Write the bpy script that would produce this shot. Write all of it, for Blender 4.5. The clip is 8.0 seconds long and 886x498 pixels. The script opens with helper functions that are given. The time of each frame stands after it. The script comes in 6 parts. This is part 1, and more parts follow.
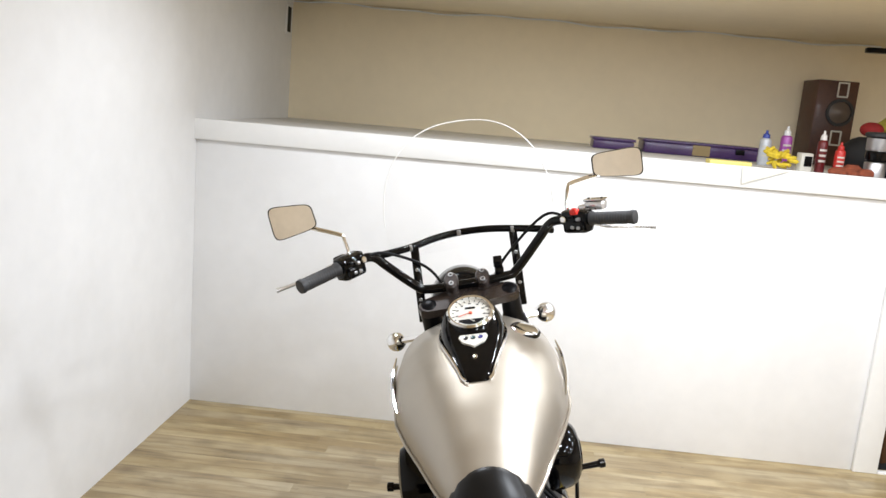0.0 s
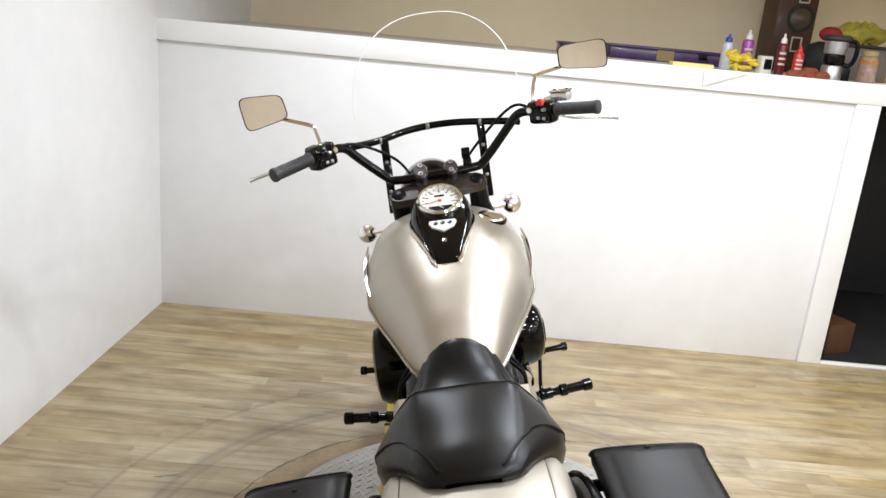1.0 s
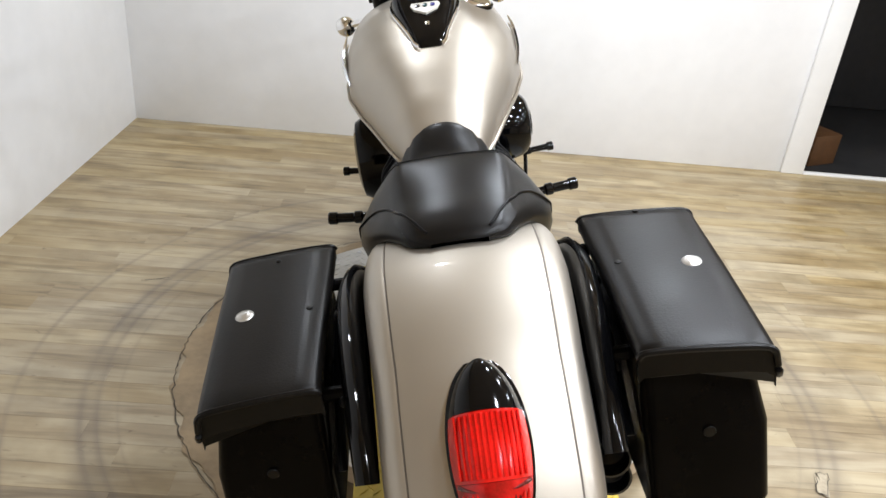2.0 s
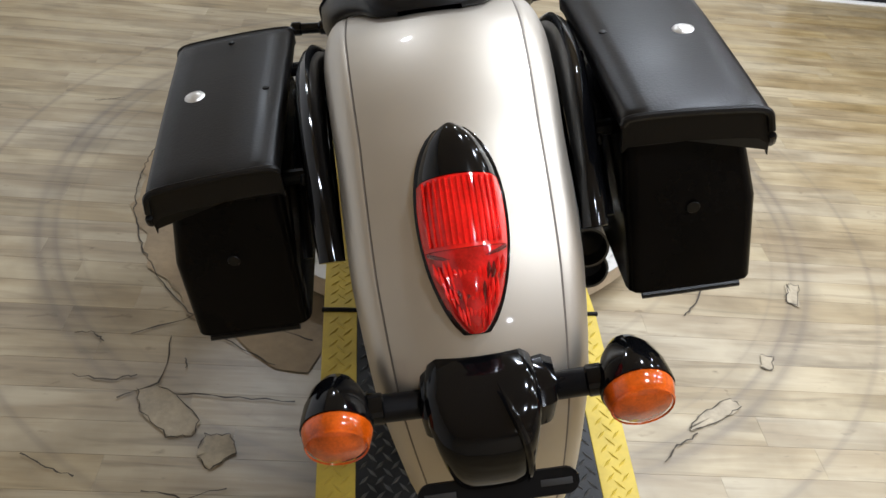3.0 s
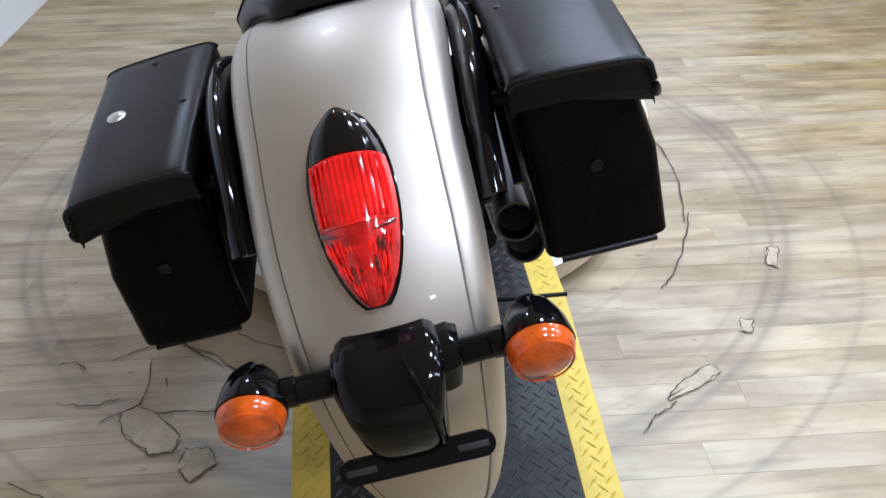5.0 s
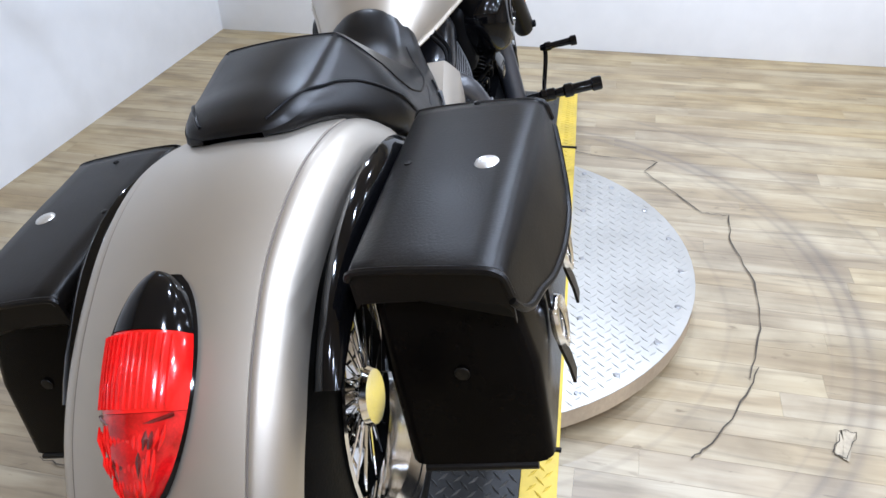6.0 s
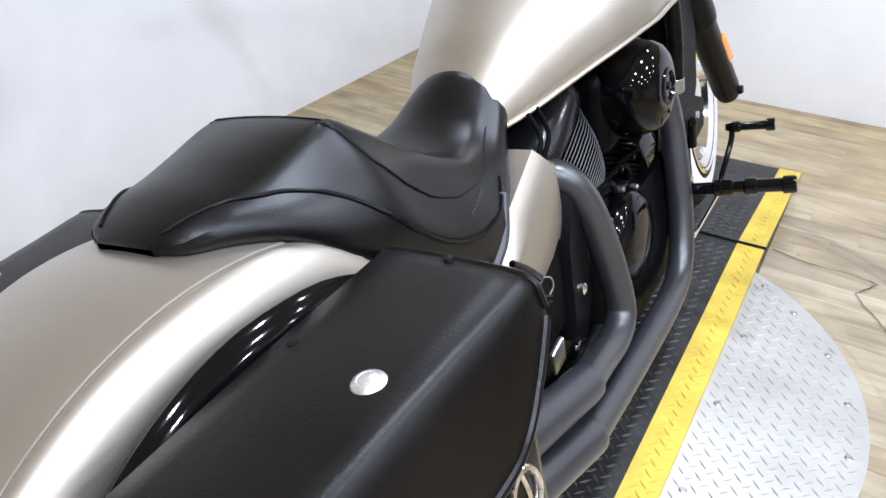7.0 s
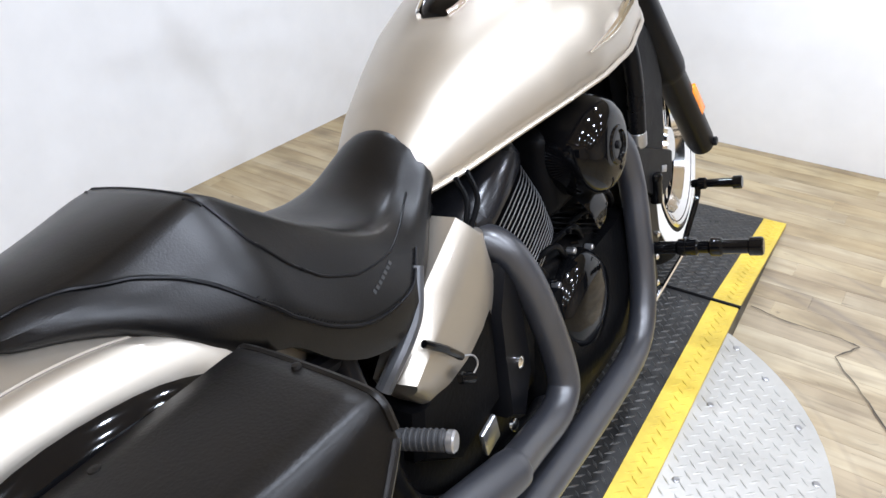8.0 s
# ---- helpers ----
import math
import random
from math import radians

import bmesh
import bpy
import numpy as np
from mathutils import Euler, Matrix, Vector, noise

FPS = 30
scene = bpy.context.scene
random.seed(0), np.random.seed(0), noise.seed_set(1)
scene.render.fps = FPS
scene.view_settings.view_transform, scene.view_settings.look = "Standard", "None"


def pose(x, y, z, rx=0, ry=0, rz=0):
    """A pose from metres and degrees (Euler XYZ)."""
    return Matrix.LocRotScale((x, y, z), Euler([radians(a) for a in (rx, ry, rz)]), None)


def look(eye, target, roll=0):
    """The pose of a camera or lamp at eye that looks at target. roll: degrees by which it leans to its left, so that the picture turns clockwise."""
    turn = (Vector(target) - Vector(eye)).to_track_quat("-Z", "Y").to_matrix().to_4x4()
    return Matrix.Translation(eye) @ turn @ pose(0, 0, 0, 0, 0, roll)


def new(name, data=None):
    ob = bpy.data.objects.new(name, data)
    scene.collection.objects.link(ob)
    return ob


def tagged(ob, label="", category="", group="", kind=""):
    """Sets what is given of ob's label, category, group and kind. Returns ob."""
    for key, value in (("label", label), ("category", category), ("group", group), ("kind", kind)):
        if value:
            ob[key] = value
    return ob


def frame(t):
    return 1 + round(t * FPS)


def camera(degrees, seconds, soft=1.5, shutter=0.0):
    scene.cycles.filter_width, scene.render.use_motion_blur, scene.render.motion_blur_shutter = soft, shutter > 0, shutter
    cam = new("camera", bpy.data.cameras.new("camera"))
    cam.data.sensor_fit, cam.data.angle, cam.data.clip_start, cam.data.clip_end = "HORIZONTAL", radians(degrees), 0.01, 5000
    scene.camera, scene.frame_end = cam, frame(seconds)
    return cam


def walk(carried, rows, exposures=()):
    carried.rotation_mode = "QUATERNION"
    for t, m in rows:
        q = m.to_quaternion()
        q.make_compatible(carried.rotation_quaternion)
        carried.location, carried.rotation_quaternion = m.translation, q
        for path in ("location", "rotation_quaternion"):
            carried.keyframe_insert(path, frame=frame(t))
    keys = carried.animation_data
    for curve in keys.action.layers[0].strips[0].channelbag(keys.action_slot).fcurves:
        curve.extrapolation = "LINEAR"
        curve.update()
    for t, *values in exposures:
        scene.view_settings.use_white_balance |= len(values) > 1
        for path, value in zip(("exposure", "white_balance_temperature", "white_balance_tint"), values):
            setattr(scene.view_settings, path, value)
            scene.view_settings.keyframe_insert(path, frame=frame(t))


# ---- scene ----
cam = camera(59.4, 8.0)
PATH = [
    (0, (-0.29, -1.295, 1.62), (-0.289, 0.673, 1.26), 4.9),
    (0.5, (-0.255, -1.366, 1.596), (-0.232, 0.585, 1.156), 6.3),
    (1, (-0.297, -1.385, 1.552), (-0.19, 0.534, 0.999), 5.3),
    (1.5, (-0.299, -1.384, 1.484), (-0.119, 0.462, 0.736), 6.3),
    (2, (-0.287, -1.382, 1.422), (-0.111, 0.377, 0.487), 5.7),
    (2.2, (-0.28, -1.381, 1.392), (-0.094, 0.333, 0.377), 6.4),
    (3.3, (-0.262, -1.37, 1.258), (0.027, 0.115, -0.051), 8.0),
    (3.5, (-0.259, -1.375, 1.237), (0.059, 0.063, -0.117), 8.9),
    (4, (-0.258, -1.398, 1.199), (0.124, -0.055, -0.233), 9.7),
    (4.5, (-0.263, -1.419, 1.2), (0.124, -0.083, -0.237), 6.5),
    (5, (-0.115, -1.431, 1.273), (0.057, 0.149, 0.058), -0.7),
    (5.1, (-0.06, -1.434, 1.299), (0.036, 0.203, 0.153), -0.8),
    (5.2, (0.002, -1.445, 1.322), (-0.011, 0.225, 0.221), 0.0),
    (6.3, (0.305, -1.066, 1.336), (-0.073, 0.527, 0.187), -3.1),
    (6.5, (0.331, -0.979, 1.311), (-0.163, 0.581, 0.161), -4.3),
    (7, (0.457, -0.744, 1.318), (-0.402, 0.676, 0.200), -1.6),
    (7.5, (0.518, -0.597, 1.333), (-0.410, 0.817, 0.266), -2.6),
    (8, (0.521, -0.580, 1.325), (-0.383, 0.856, 0.265), -1.1),
]
walk(cam, [(t, look(eye, target, roll)) for t, eye, target, roll in PATH], exposures=((0, 0.19, 6400, 10), (1, 0.15, 6350, 10), (1.5, 0.12, 6350, 10), (2, 0.07, 6300, 10), (3.5, -0.13, 5850, 10), (4, -0.07, 5600, 10), (4.5, 0.01, 5500, 10), (5, 0.05, 5400, 12), (6.5, 0.24, 5600, 12), (8, 0.33, 5900, 12)))

# ---- light ----
world = bpy.data.worlds.new("world")
scene.world = world
world.use_nodes = True
world.node_tree.nodes["Background"].inputs[0].default_value = (0.9, 0.93, 1.0, 1)
world.node_tree.nodes["Background"].inputs[1].default_value = 0.02


def ceiling_or_fill_lamp(x, y, z, watts, size, warm=(0.95, 1.0, 1.07)):
    data = bpy.data.lights.new("ceiling_or_fill_lamp", "AREA")
    data.shape, data.size, data.energy, data.color = "DISK", size, watts, warm
    new("ceiling_or_fill_lamp", data).matrix_world = pose(x, y, z)


CEIL = 2.245
# fill added to brighten the left wall, no such lamp known
ceiling_or_fill_lamp(-0.70, 1.50, CEIL - 0.02, 11.5, 0.12)
# front rows follow reflected specks; rows -1.60 and -3.20 are added fill
for ly, row in ((1.40, (14, 9, 5, 4)), (0.40, (14, 14, 10, 7)), (-0.65, (13, 14, 12, 8)), (-1.60, (12, 8, 7, 5)), (-3.20, (7, 0, 6, 0))):
    for lx, watts in zip((0.40, 1.20, 2.00, 2.80), row):
        if watts:
            ceiling_or_fill_lamp(lx, ly, CEIL - 0.02, watts, 0.12)


# ---- materials ----
def mat(name, base, rough=0.5, metal=0.0, coat=0.0, var=0.08, scale=6.0, bump=0.0, bscale=60.0, other=None,
        rvar=0.08, pieces=False, coat_rough=0.05, spec=0.5):
    """Principled surface with colour variation at two scales, varied gloss and a fine relief."""
    m = bpy.data.materials.new(name)
    m.use_nodes = True
    nt = m.node_tree
    bs = nt.nodes["Principled BSDF"]
    geo = nt.nodes.new("ShaderNodeTexCoord")
    n1 = nt.nodes.new("ShaderNodeTexNoise")
    n1.inputs["Scale"].default_value, n1.inputs["Detail"].default_value = scale, 6
    n2 = nt.nodes.new("ShaderNodeTexNoise")
    n2.inputs["Scale"].default_value, n2.inputs["Detail"].default_value = scale * 9, 4
    for n in (n1, n2):
        nt.links.new(geo.outputs["Object"], n.inputs["Vector"])
    add = nt.nodes.new("ShaderNodeMath")
    add.operation = "MULTIPLY_ADD"
    add.inputs[1].default_value = 0.35
    nt.links.new(n2.outputs["Fac"], add.inputs[0])
    nt.links.new(n1.outputs["Fac"], add.inputs[2])
    ramp = nt.nodes.new("ShaderNodeValToRGB")
    lo = [c * (1 - var) for c in base]
    hi = [min(1, c * (1 + var)) for c in base] if other is None else other
    ramp.color_ramp.elements[0].position, ramp.color_ramp.elements[1].position = 0.45, 0.9
    ramp.color_ramp.elements[0].color = (*lo, 1)
    ramp.color_ramp.elements[1].color = (*hi, 1)
    nt.links.new(add.outputs[0], ramp.inputs[0])
    col = ramp.outputs[0]
    if pieces:
        info = nt.nodes.new("ShaderNodeObjectInfo")
        hsv = nt.nodes.new("ShaderNodeHueSaturation")
        rng = nt.nodes.new("ShaderNodeMapRange")
        rng.inputs["To Min"].default_value, rng.inputs["To Max"].default_value = 0.8, 1.2
        nt.links.new(info.outputs["Random"], rng.inputs[0])
        nt.links.new(rng.outputs[0], hsv.inputs["Value"])
        nt.links.new(col, hsv.inputs["Color"])
        col = hsv.outputs[0]
    nt.links.new(col, bs.inputs["Base Color"])
    rr = nt.nodes.new("ShaderNodeMapRange")
    rr.inputs["From Min"].default_value, rr.inputs["From Max"].default_value = 0.3, 0.8
    rr.inputs["To Min"].default_value, rr.inputs["To Max"].default_value = max(0.02, rough - rvar), min(1, rough + rvar)
    nt.links.new(n1.outputs["Fac"], rr.inputs[0])
    nt.links.new(rr.outputs[0], bs.inputs["Roughness"])
    bs.inputs["Metallic"].default_value = metal
    bs.inputs["Coat Weight"].default_value = coat
    bs.inputs["Specular IOR Level"].default_value = spec
    bs.inputs["Coat Roughness"].default_value = coat_rough
    if bump:
        n3 = nt.nodes.new("ShaderNodeTexNoise")
        n3.inputs["Scale"].default_value, n3.inputs["Detail"].default_value = bscale, 5
        nt.links.new(geo.outputs["Object"], n3.inputs["Vector"])
        bp = nt.nodes.new("ShaderNodeBump")
        bp.inputs["Strength"].default_value, bp.inputs["Distance"].default_value = bump, 0.004
        nt.links.new(n3.outputs["Fac"], bp.inputs["Height"])
        nt.links.new(bp.outputs[0], bs.inputs["Normal"])
    return m


M_PAINT = mat("pearl_paint", (0.448, 0.408, 0.348), 0.46, 0.92, 0.30, 0.03, 3, 0.0, rvar=0.03, coat_rough=0.05)
M_BLACK = mat("gloss_black", (0.002, 0.002, 0.0023), 0.08, 0, 0, 0.2, 8, rvar=0.03, spec=0.24)
M_SATIN = mat("satin_black", (0.0038, 0.0038, 0.0045), 0.34, 0.0, 0, 0.2, 10, 0.03, 300, spec=0.12)
M_EXH = mat("exhaust_black", (0.020, 0.0208, 0.025), 0.36, 0.0, 0, 0.12, 7, 0.04, 350, spec=0.9)
M_HEAD = mat("head_cover_black", (0.006, 0.0062, 0.0075), 0.26, 0.0, 0, 0.2, 9, 0.03, 250, spec=0.32)
M_DARK = mat("dark_engine", (0.0022, 0.0022, 0.0025), 0.40, 0.0, 0, 0.3, 12, 0.15, 120, spec=0.05)
M_SEAT = mat("seat_vinyl", (0.0026, 0.0024, 0.0024), 0.34, 0, 0, 0.25, 9, 0.08, 420, rvar=0.05, spec=0.25)
M_BAG = mat("bag_leather", (0.0030, 0.0024, 0.0020), 0.38, 0, 0, 0.35, 7, 0.10, 300, rvar=0.06, spec=0.22)
# shaded copy of the bag leather, keeps the rear faces black
M_BAG_SHADED = mat("bag_leather_shaded", (0.0028, 0.0023, 0.0020), 0.24, 0, 0, 0.3, 8, 0.05, 260, rvar=0.04, spec=0.07)
M_CHROME = mat("chrome", (0.88, 0.88, 0.88), 0.11, 1, 0, 0.04, 10, rvar=0.03)
M_ALU = mat("cast_metal", (0.42, 0.42, 0.43), 0.35, 0.9, 0, 0.12, 20, 0.1, 200)
M_RUBBER = mat("rubber", (0.0032, 0.0032, 0.0036), 0.55, 0, 0, 0.25, 15, 0.2, 250, spec=0.14)
M_GREY = mat("grey_rubber", (0.022, 0.022, 0.023), 0.6, 0, 0, 0.15, 15, 0.1, 250)
M_WHITEWALL = mat("whitewall", (0.75, 0.74, 0.71), 0.6, 0, 0, 0.06, 15)
M_DIAL = mat("dial_face", (0.58, 0.56, 0.50), 0.5, 0, 0, 0.03, 20)
M_RED = mat("red_plastic", (0.66, 0.006, 0.004), 0.14, 0, 0.35, 0.3, 25)
M_REDDK = mat("red_lens_facet", (0.44, 0.004, 0.004), 0.12, 0, 0.4, 0.5, 40)
# dark red that paints shadow arcs and shaded facets in the lens
M_REDLINE = mat("red_lens_shadow", (0.10, 0.002, 0.003), 0.2, 0, 0.8, 0.3, 30)
M_ORANGE = mat("orange_lens", (0.50, 0.075, 0.002), 0.16, 0, 0.25, 0.5, 38)
M_AMBER = mat("amber_reflector", (0.85, 0.24, 0.006), 0.16, 0, 0.2, 0.2, 38)
M_DECK = mat("deck_black", (0.020, 0.0196, 0.019), 0.5, 0.0, 0, 0.5, 9, 0.15, 160, spec=0.32)
M_YELLOW = mat("deck_yellow", (0.53, 0.385, 0.045), 0.6, 0, 0.0, 0.2, 8, 0.1, 160)
M_PLATE = mat("tread_aluminium", (0.43, 0.417, 0.385), 0.46, 0.45, 0, 0.10, 6, 0.12, 140)
# lighter than the deck: the treads' highlights are put into this colour
M_TREAD = mat("tread_highlight_black", (0.075, 0.074, 0.072), 0.34, 0.2, 0, 0.4, 20, 0.1, 160)
M_BOARD = mat("worn_board", (0.27, 0.20, 0.118), 0.7, 0, 0, 0.3, 5, 0.25, 90)
M_PLY = mat("plywood_edge", (0.41, 0.325, 0.225), 0.7, 0, 0, 0.2, 8, 0.25, 90)
M_WALL = mat("white_wall_paint", (0.80, 0.80, 0.80), 0.55, 0, 0, 0.055, 1.3, 0.12, 30)
M_CREAM = mat("cream_wall_paint", (0.92, 0.81, 0.60), 0.7, 0, 0, 0.04, 1.5, 0.1, 30)
M_CEILING = mat("ceiling_paint", (0.80, 0.66, 0.46), 0.7, 0, 0, 0.04, 1.5, 0.1, 30)
M_TRIM = mat("white_trim_paint", (0.82, 0.82, 0.81), 0.45, 0, 0, 0.03, 3, 0.08, 40)
M_PATCH = mat("torn_vinyl_patch", (0.34, 0.285, 0.20), 0.7, 0, 0, 0.3, 14, 0.2, 90)
M_CRACK = mat("crack_dark", (0.06, 0.048, 0.036), 0.9, 0, 0, 0.3, 30)
M_MIRROR = mat("mirror_glass", (0.9, 0.9, 0.9), 0.02, 1, 0, 0.0, 10, rvar=0.0)
M_CLAMP = mat("bronze_black", (0.030, 0.022, 0.019), 0.30, 0.3, 0.2)
M_CLOSING = mat("far_wall_paint", (0.76, 0.66, 0.52), 0.8, 0, 0, 0.1, 2, 0.1, 30)
# near black standing for the opening's shade; also colours some dark things
M_SHADE_OR_DARK = mat("shade_or_dark", (0.018, 0.018, 0.019), 0.7, 0, 0, 0.3, 2, 0.1, 30, spec=0.3)
M_STUD = mat("engraved_silver", (0.62, 0.61, 0.58), 0.34, 0.8, 0, 0.15, 40, 0.25, 220)
M_LEVER = mat("polished_lever", (0.72, 0.72, 0.72), 0.28, 0.75, 0, 0.05, 20)
M_RAIL = mat("silver_rail", (0.065, 0.066, 0.07), 0.4, 0.4, 0, 0.1, 12)


def glass_mat(name, tint, rough=0.02, ior=1.25):
    m = bpy.data.materials.new(name)
    m.use_nodes = True
    nt = m.node_tree
    nt.nodes.clear()
    out = nt.nodes.new("ShaderNodeOutputMaterial")
    mix = nt.nodes.new("ShaderNodeMixShader")
    tr = nt.nodes.new("ShaderNodeBsdfTransparent")
    gl = nt.nodes.new("ShaderNodeBsdfGlossy")
    fr = nt.nodes.new("ShaderNodeFresnel")
    fr.inputs[0].default_value = ior
    tr.inputs[0].default_value = (*tint, 1)
    gl.inputs["Roughness"].default_value = rough
    nt.links.new(fr.outputs[0], mix.inputs[0])
    nt.links.new(tr.outputs[0], mix.inputs[1])
    nt.links.new(gl.outputs[0], mix.inputs[2])
    nt.links.new(mix.outputs[0], out.inputs[0])
    return m


M_CLEAR = glass_mat("clear_acrylic", (0.985, 0.985, 0.985))
M_LENS = glass_mat("dial_glass", (0.97, 0.97, 0.97), 0.02, 1.05)


def floor_mat():
    """Vinyl planks: long streaks along each plank, a tone of its own per plank, worn tyre arcs round the turntable."""
    m = bpy.data.materials.new("vinyl_plank")
    m.use_nodes = True
    nt = m.node_tree
    bs = nt.nodes["Principled BSDF"]
    place = nt.nodes.new("ShaderNodeNewGeometry")
    info = nt.nodes.new("ShaderNodeObjectInfo")
    off = nt.nodes.new("ShaderNodeVectorMath")
    off.operation = "SCALE"
    off.inputs[0].default_value = (0.9, 0.05, 0.0)
    nt.links.new(info.outputs["Random"], off.inputs["Scale"])
    add = nt.nodes.new("ShaderNodeVectorMath")
    along = nt.nodes.new("ShaderNodeVectorRotate")       # turned to lie along the planks
    along.rotation_type = "Z_AXIS"
    along.inputs["Angle"].default_value = radians(3.0)
    nt.links.new(place.outputs["Position"], along.inputs["Vector"])
    nt.links.new(along.outputs[0], add.inputs[0])
    nt.links.new(off.outputs[0], add.inputs[1])

    def streak(sx, sy, detail):
        mp = nt.nodes.new("ShaderNodeMapping")
        mp.inputs["Scale"].default_value = (sx, sy, 1)
        nt.links.new(add.outputs[0], mp.inputs["Vector"])
        n = nt.nodes.new("ShaderNodeTexNoise")
        n.inputs["Scale"].default_value, n.inputs["Detail"].default_value, n.inputs["Distortion"].default_value = 1.0, detail, 0.6
        nt.links.new(mp.outputs[0], n.inputs["Vector"])
        return n.outputs["Fac"]

    broad, fine = streak(1.5, 9.0, 6), streak(6.0, 90.0, 7)
    mixf = nt.nodes.new("ShaderNodeMath")
    mixf.operation = "MULTIPLY_ADD"
    mixf.inputs[1].default_value = 0.18
    nt.links.new(fine, mixf.inputs[0])
    nt.links.new(broad, mixf.inputs[2])
    ramp = nt.nodes.new("ShaderNodeValToRGB")
    e = ramp.color_ramp.elements
    e[0].position, e[0].color = 0.34, (0.242, 0.186, 0.114, 1)
    e[1].position, e[1].color = 0.84, (0.480, 0.408, 0.280, 1)
    mid = ramp.color_ramp.elements.new(0.53)
    mid.color = (0.338, 0.268, 0.166, 1)
    mid2 = ramp.color_ramp.elements.new(0.63)
    mid2.color = (0.400, 0.330, 0.216, 1)
    nt.links.new(mixf.outputs[0], ramp.inputs[0])
    def darker(colour, fac, lo, hi, depth):
        """Multiply a colour down where a noise passes from lo to hi."""
        mr = nt.nodes.new("ShaderNodeMapRange")
        mr.inputs["From Min"].default_value, mr.inputs["From Max"].default_value = lo, hi
        mr.inputs["To Max"].default_value = depth
        nt.links.new(fac, mr.inputs[0])
        mx = nt.nodes.new("ShaderNodeMix")
        mx.data_type = "RGBA"
        mx.inputs["B"].default_value = (0.075, 0.050, 0.026, 1)
        nt.links.new(mr.outputs[0], mx.inputs["Factor"])
        nt.links.new(colour, mx.inputs["A"])
        return mx.outputs["Result"]

    grain, scuff = streak(3.0, 36.0, 9), streak(16.0, 34.0, 6)
    blotch = nt.nodes.new("ShaderNodeTexNoise")
    blotch.inputs["Scale"].default_value, blotch.inputs["Detail"].default_value = 5.0, 7
    nt.links.new(add.outputs[0], blotch.inputs["Vector"])
    worn = darker(darker(ramp.outputs[0], grain, 0.52, 0.70, 0.42), scuff, 0.66, 0.76, 0.5)
    hsv = nt.nodes.new("ShaderNodeHueSaturation")
    rng = nt.nodes.new("ShaderNodeMapRange")
    rng.inputs["To Min"].default_value, rng.inputs["To Max"].default_value = 0.94, 1.05
    nt.links.new(info.outputs["Random"], rng.inputs[0])
    sat = nt.nodes.new("ShaderNodeMath")                 # some planks greyer, some more yellow
    sat.operation = "PINGPONG"
    sat.inputs[1].default_value = 0.11
    nt.links.new(info.outputs["Random"], sat.inputs[0])
    sat2 = nt.nodes.new("ShaderNodeMath")
    sat2.operation = "MULTIPLY_ADD"
    sat2.inputs[1].default_value, sat2.inputs[2].default_value = 1.5, 0.92
    nt.links.new(sat.outputs[0], sat2.inputs[0])
    nt.links.new(sat2.outputs[0], hsv.inputs["Saturation"])
    nt.links.new(rng.outputs[0], hsv.inputs["Value"])
    worn = darker(worn, blotch.outputs["Fac"], 0.46, 0.74, 0.44)
    nt.links.new(worn, hsv.inputs["Color"])
    dist = nt.nodes.new("ShaderNodeVectorMath")
    dist.operation = "DISTANCE"
    dist.inputs[1].default_value = (0.0, 0.545, 0.0)
    nt.links.new(place.outputs["Position"], dist.inputs[0])
    wob = nt.nodes.new("ShaderNodeTexNoise")
    wob.inputs["Scale"].default_value, wob.inputs["Detail"].default_value = 2.2, 4
    nt.links.new(place.outputs["Position"], wob.inputs["Vector"])
    arcs = nt.nodes.new("ShaderNodeValToRGB")
    a = arcs.color_ramp.elements
    a[0].position, a[0].color = 0.44, (0, 0, 0, 1)
    a[1].position, a[1].color = 0.90, (0, 0, 0, 1)
    for pos, v in ((0.453, 0.0), (0.459, 0.34), (0.465, 0.08), (0.50, 0.14), (0.56, 0.10), (0.60, 0.0), (0.608, 0.0), (0.613, 0.25), (0.618, 0.05), (0.638, 0.15), (0.645, 0.62), (0.654, 0.28), (0.663, 0.34), (0.670, 0.72), (0.681, 0.22), (0.70, 0.0), (0.776, 0.0), (0.783, 0.5), (0.790, 0.05)):
        arcs.color_ramp.elements.new(pos).color = (v, v, v, 1)
    sc = nt.nodes.new("ShaderNodeMath")
    sc.operation = "MULTIPLY"
    sc.inputs[1].default_value = 0.625
    nt.links.new(dist.outputs["Value"], sc.inputs[0])
    nt.links.new(sc.outputs[0], arcs.inputs[0])
    amt = nt.nodes.new("ShaderNodeMath")
    amt.operation = "MULTIPLY"
    wr = nt.nodes.new("ShaderNodeMapRange")
    wr.inputs["From Min"].default_value, wr.inputs["From Max"].default_value = 0.12, 0.58
    wr.inputs["To Max"].default_value = 0.9
    nt.links.new(wob.outputs["Fac"], wr.inputs[0])
    nt.links.new(arcs.outputs[0], amt.inputs[0])
    nt.links.new(wr.outputs[0], amt.inputs[1])
    stain = nt.nodes.new("ShaderNodeMix")
    stain.data_type = "RGBA"
    stain.inputs["B"].default_value = (0.12, 0.10, 0.085, 1)
    nt.links.new(amt.outputs[0], stain.inputs["Factor"])
    sat_out = nt.nodes.new("ShaderNodeMapRange")             # saturation rises with distance from the turntable
    sat_out.interpolation_type = "SMOOTHSTEP"
    sat_out.inputs["From Min"].default_value, sat_out.inputs["From Max"].default_value = 1.0, 2.1
    sat_out.inputs["To Min"].default_value, sat_out.inputs["To Max"].default_value = 0.98, 1.22
    nt.links.new(dist.outputs["Value"], sat_out.inputs[0])
    tan = nt.nodes.new("ShaderNodeHueSaturation")
    nt.links.new(sat_out.outputs[0], tan.inputs["Saturation"])
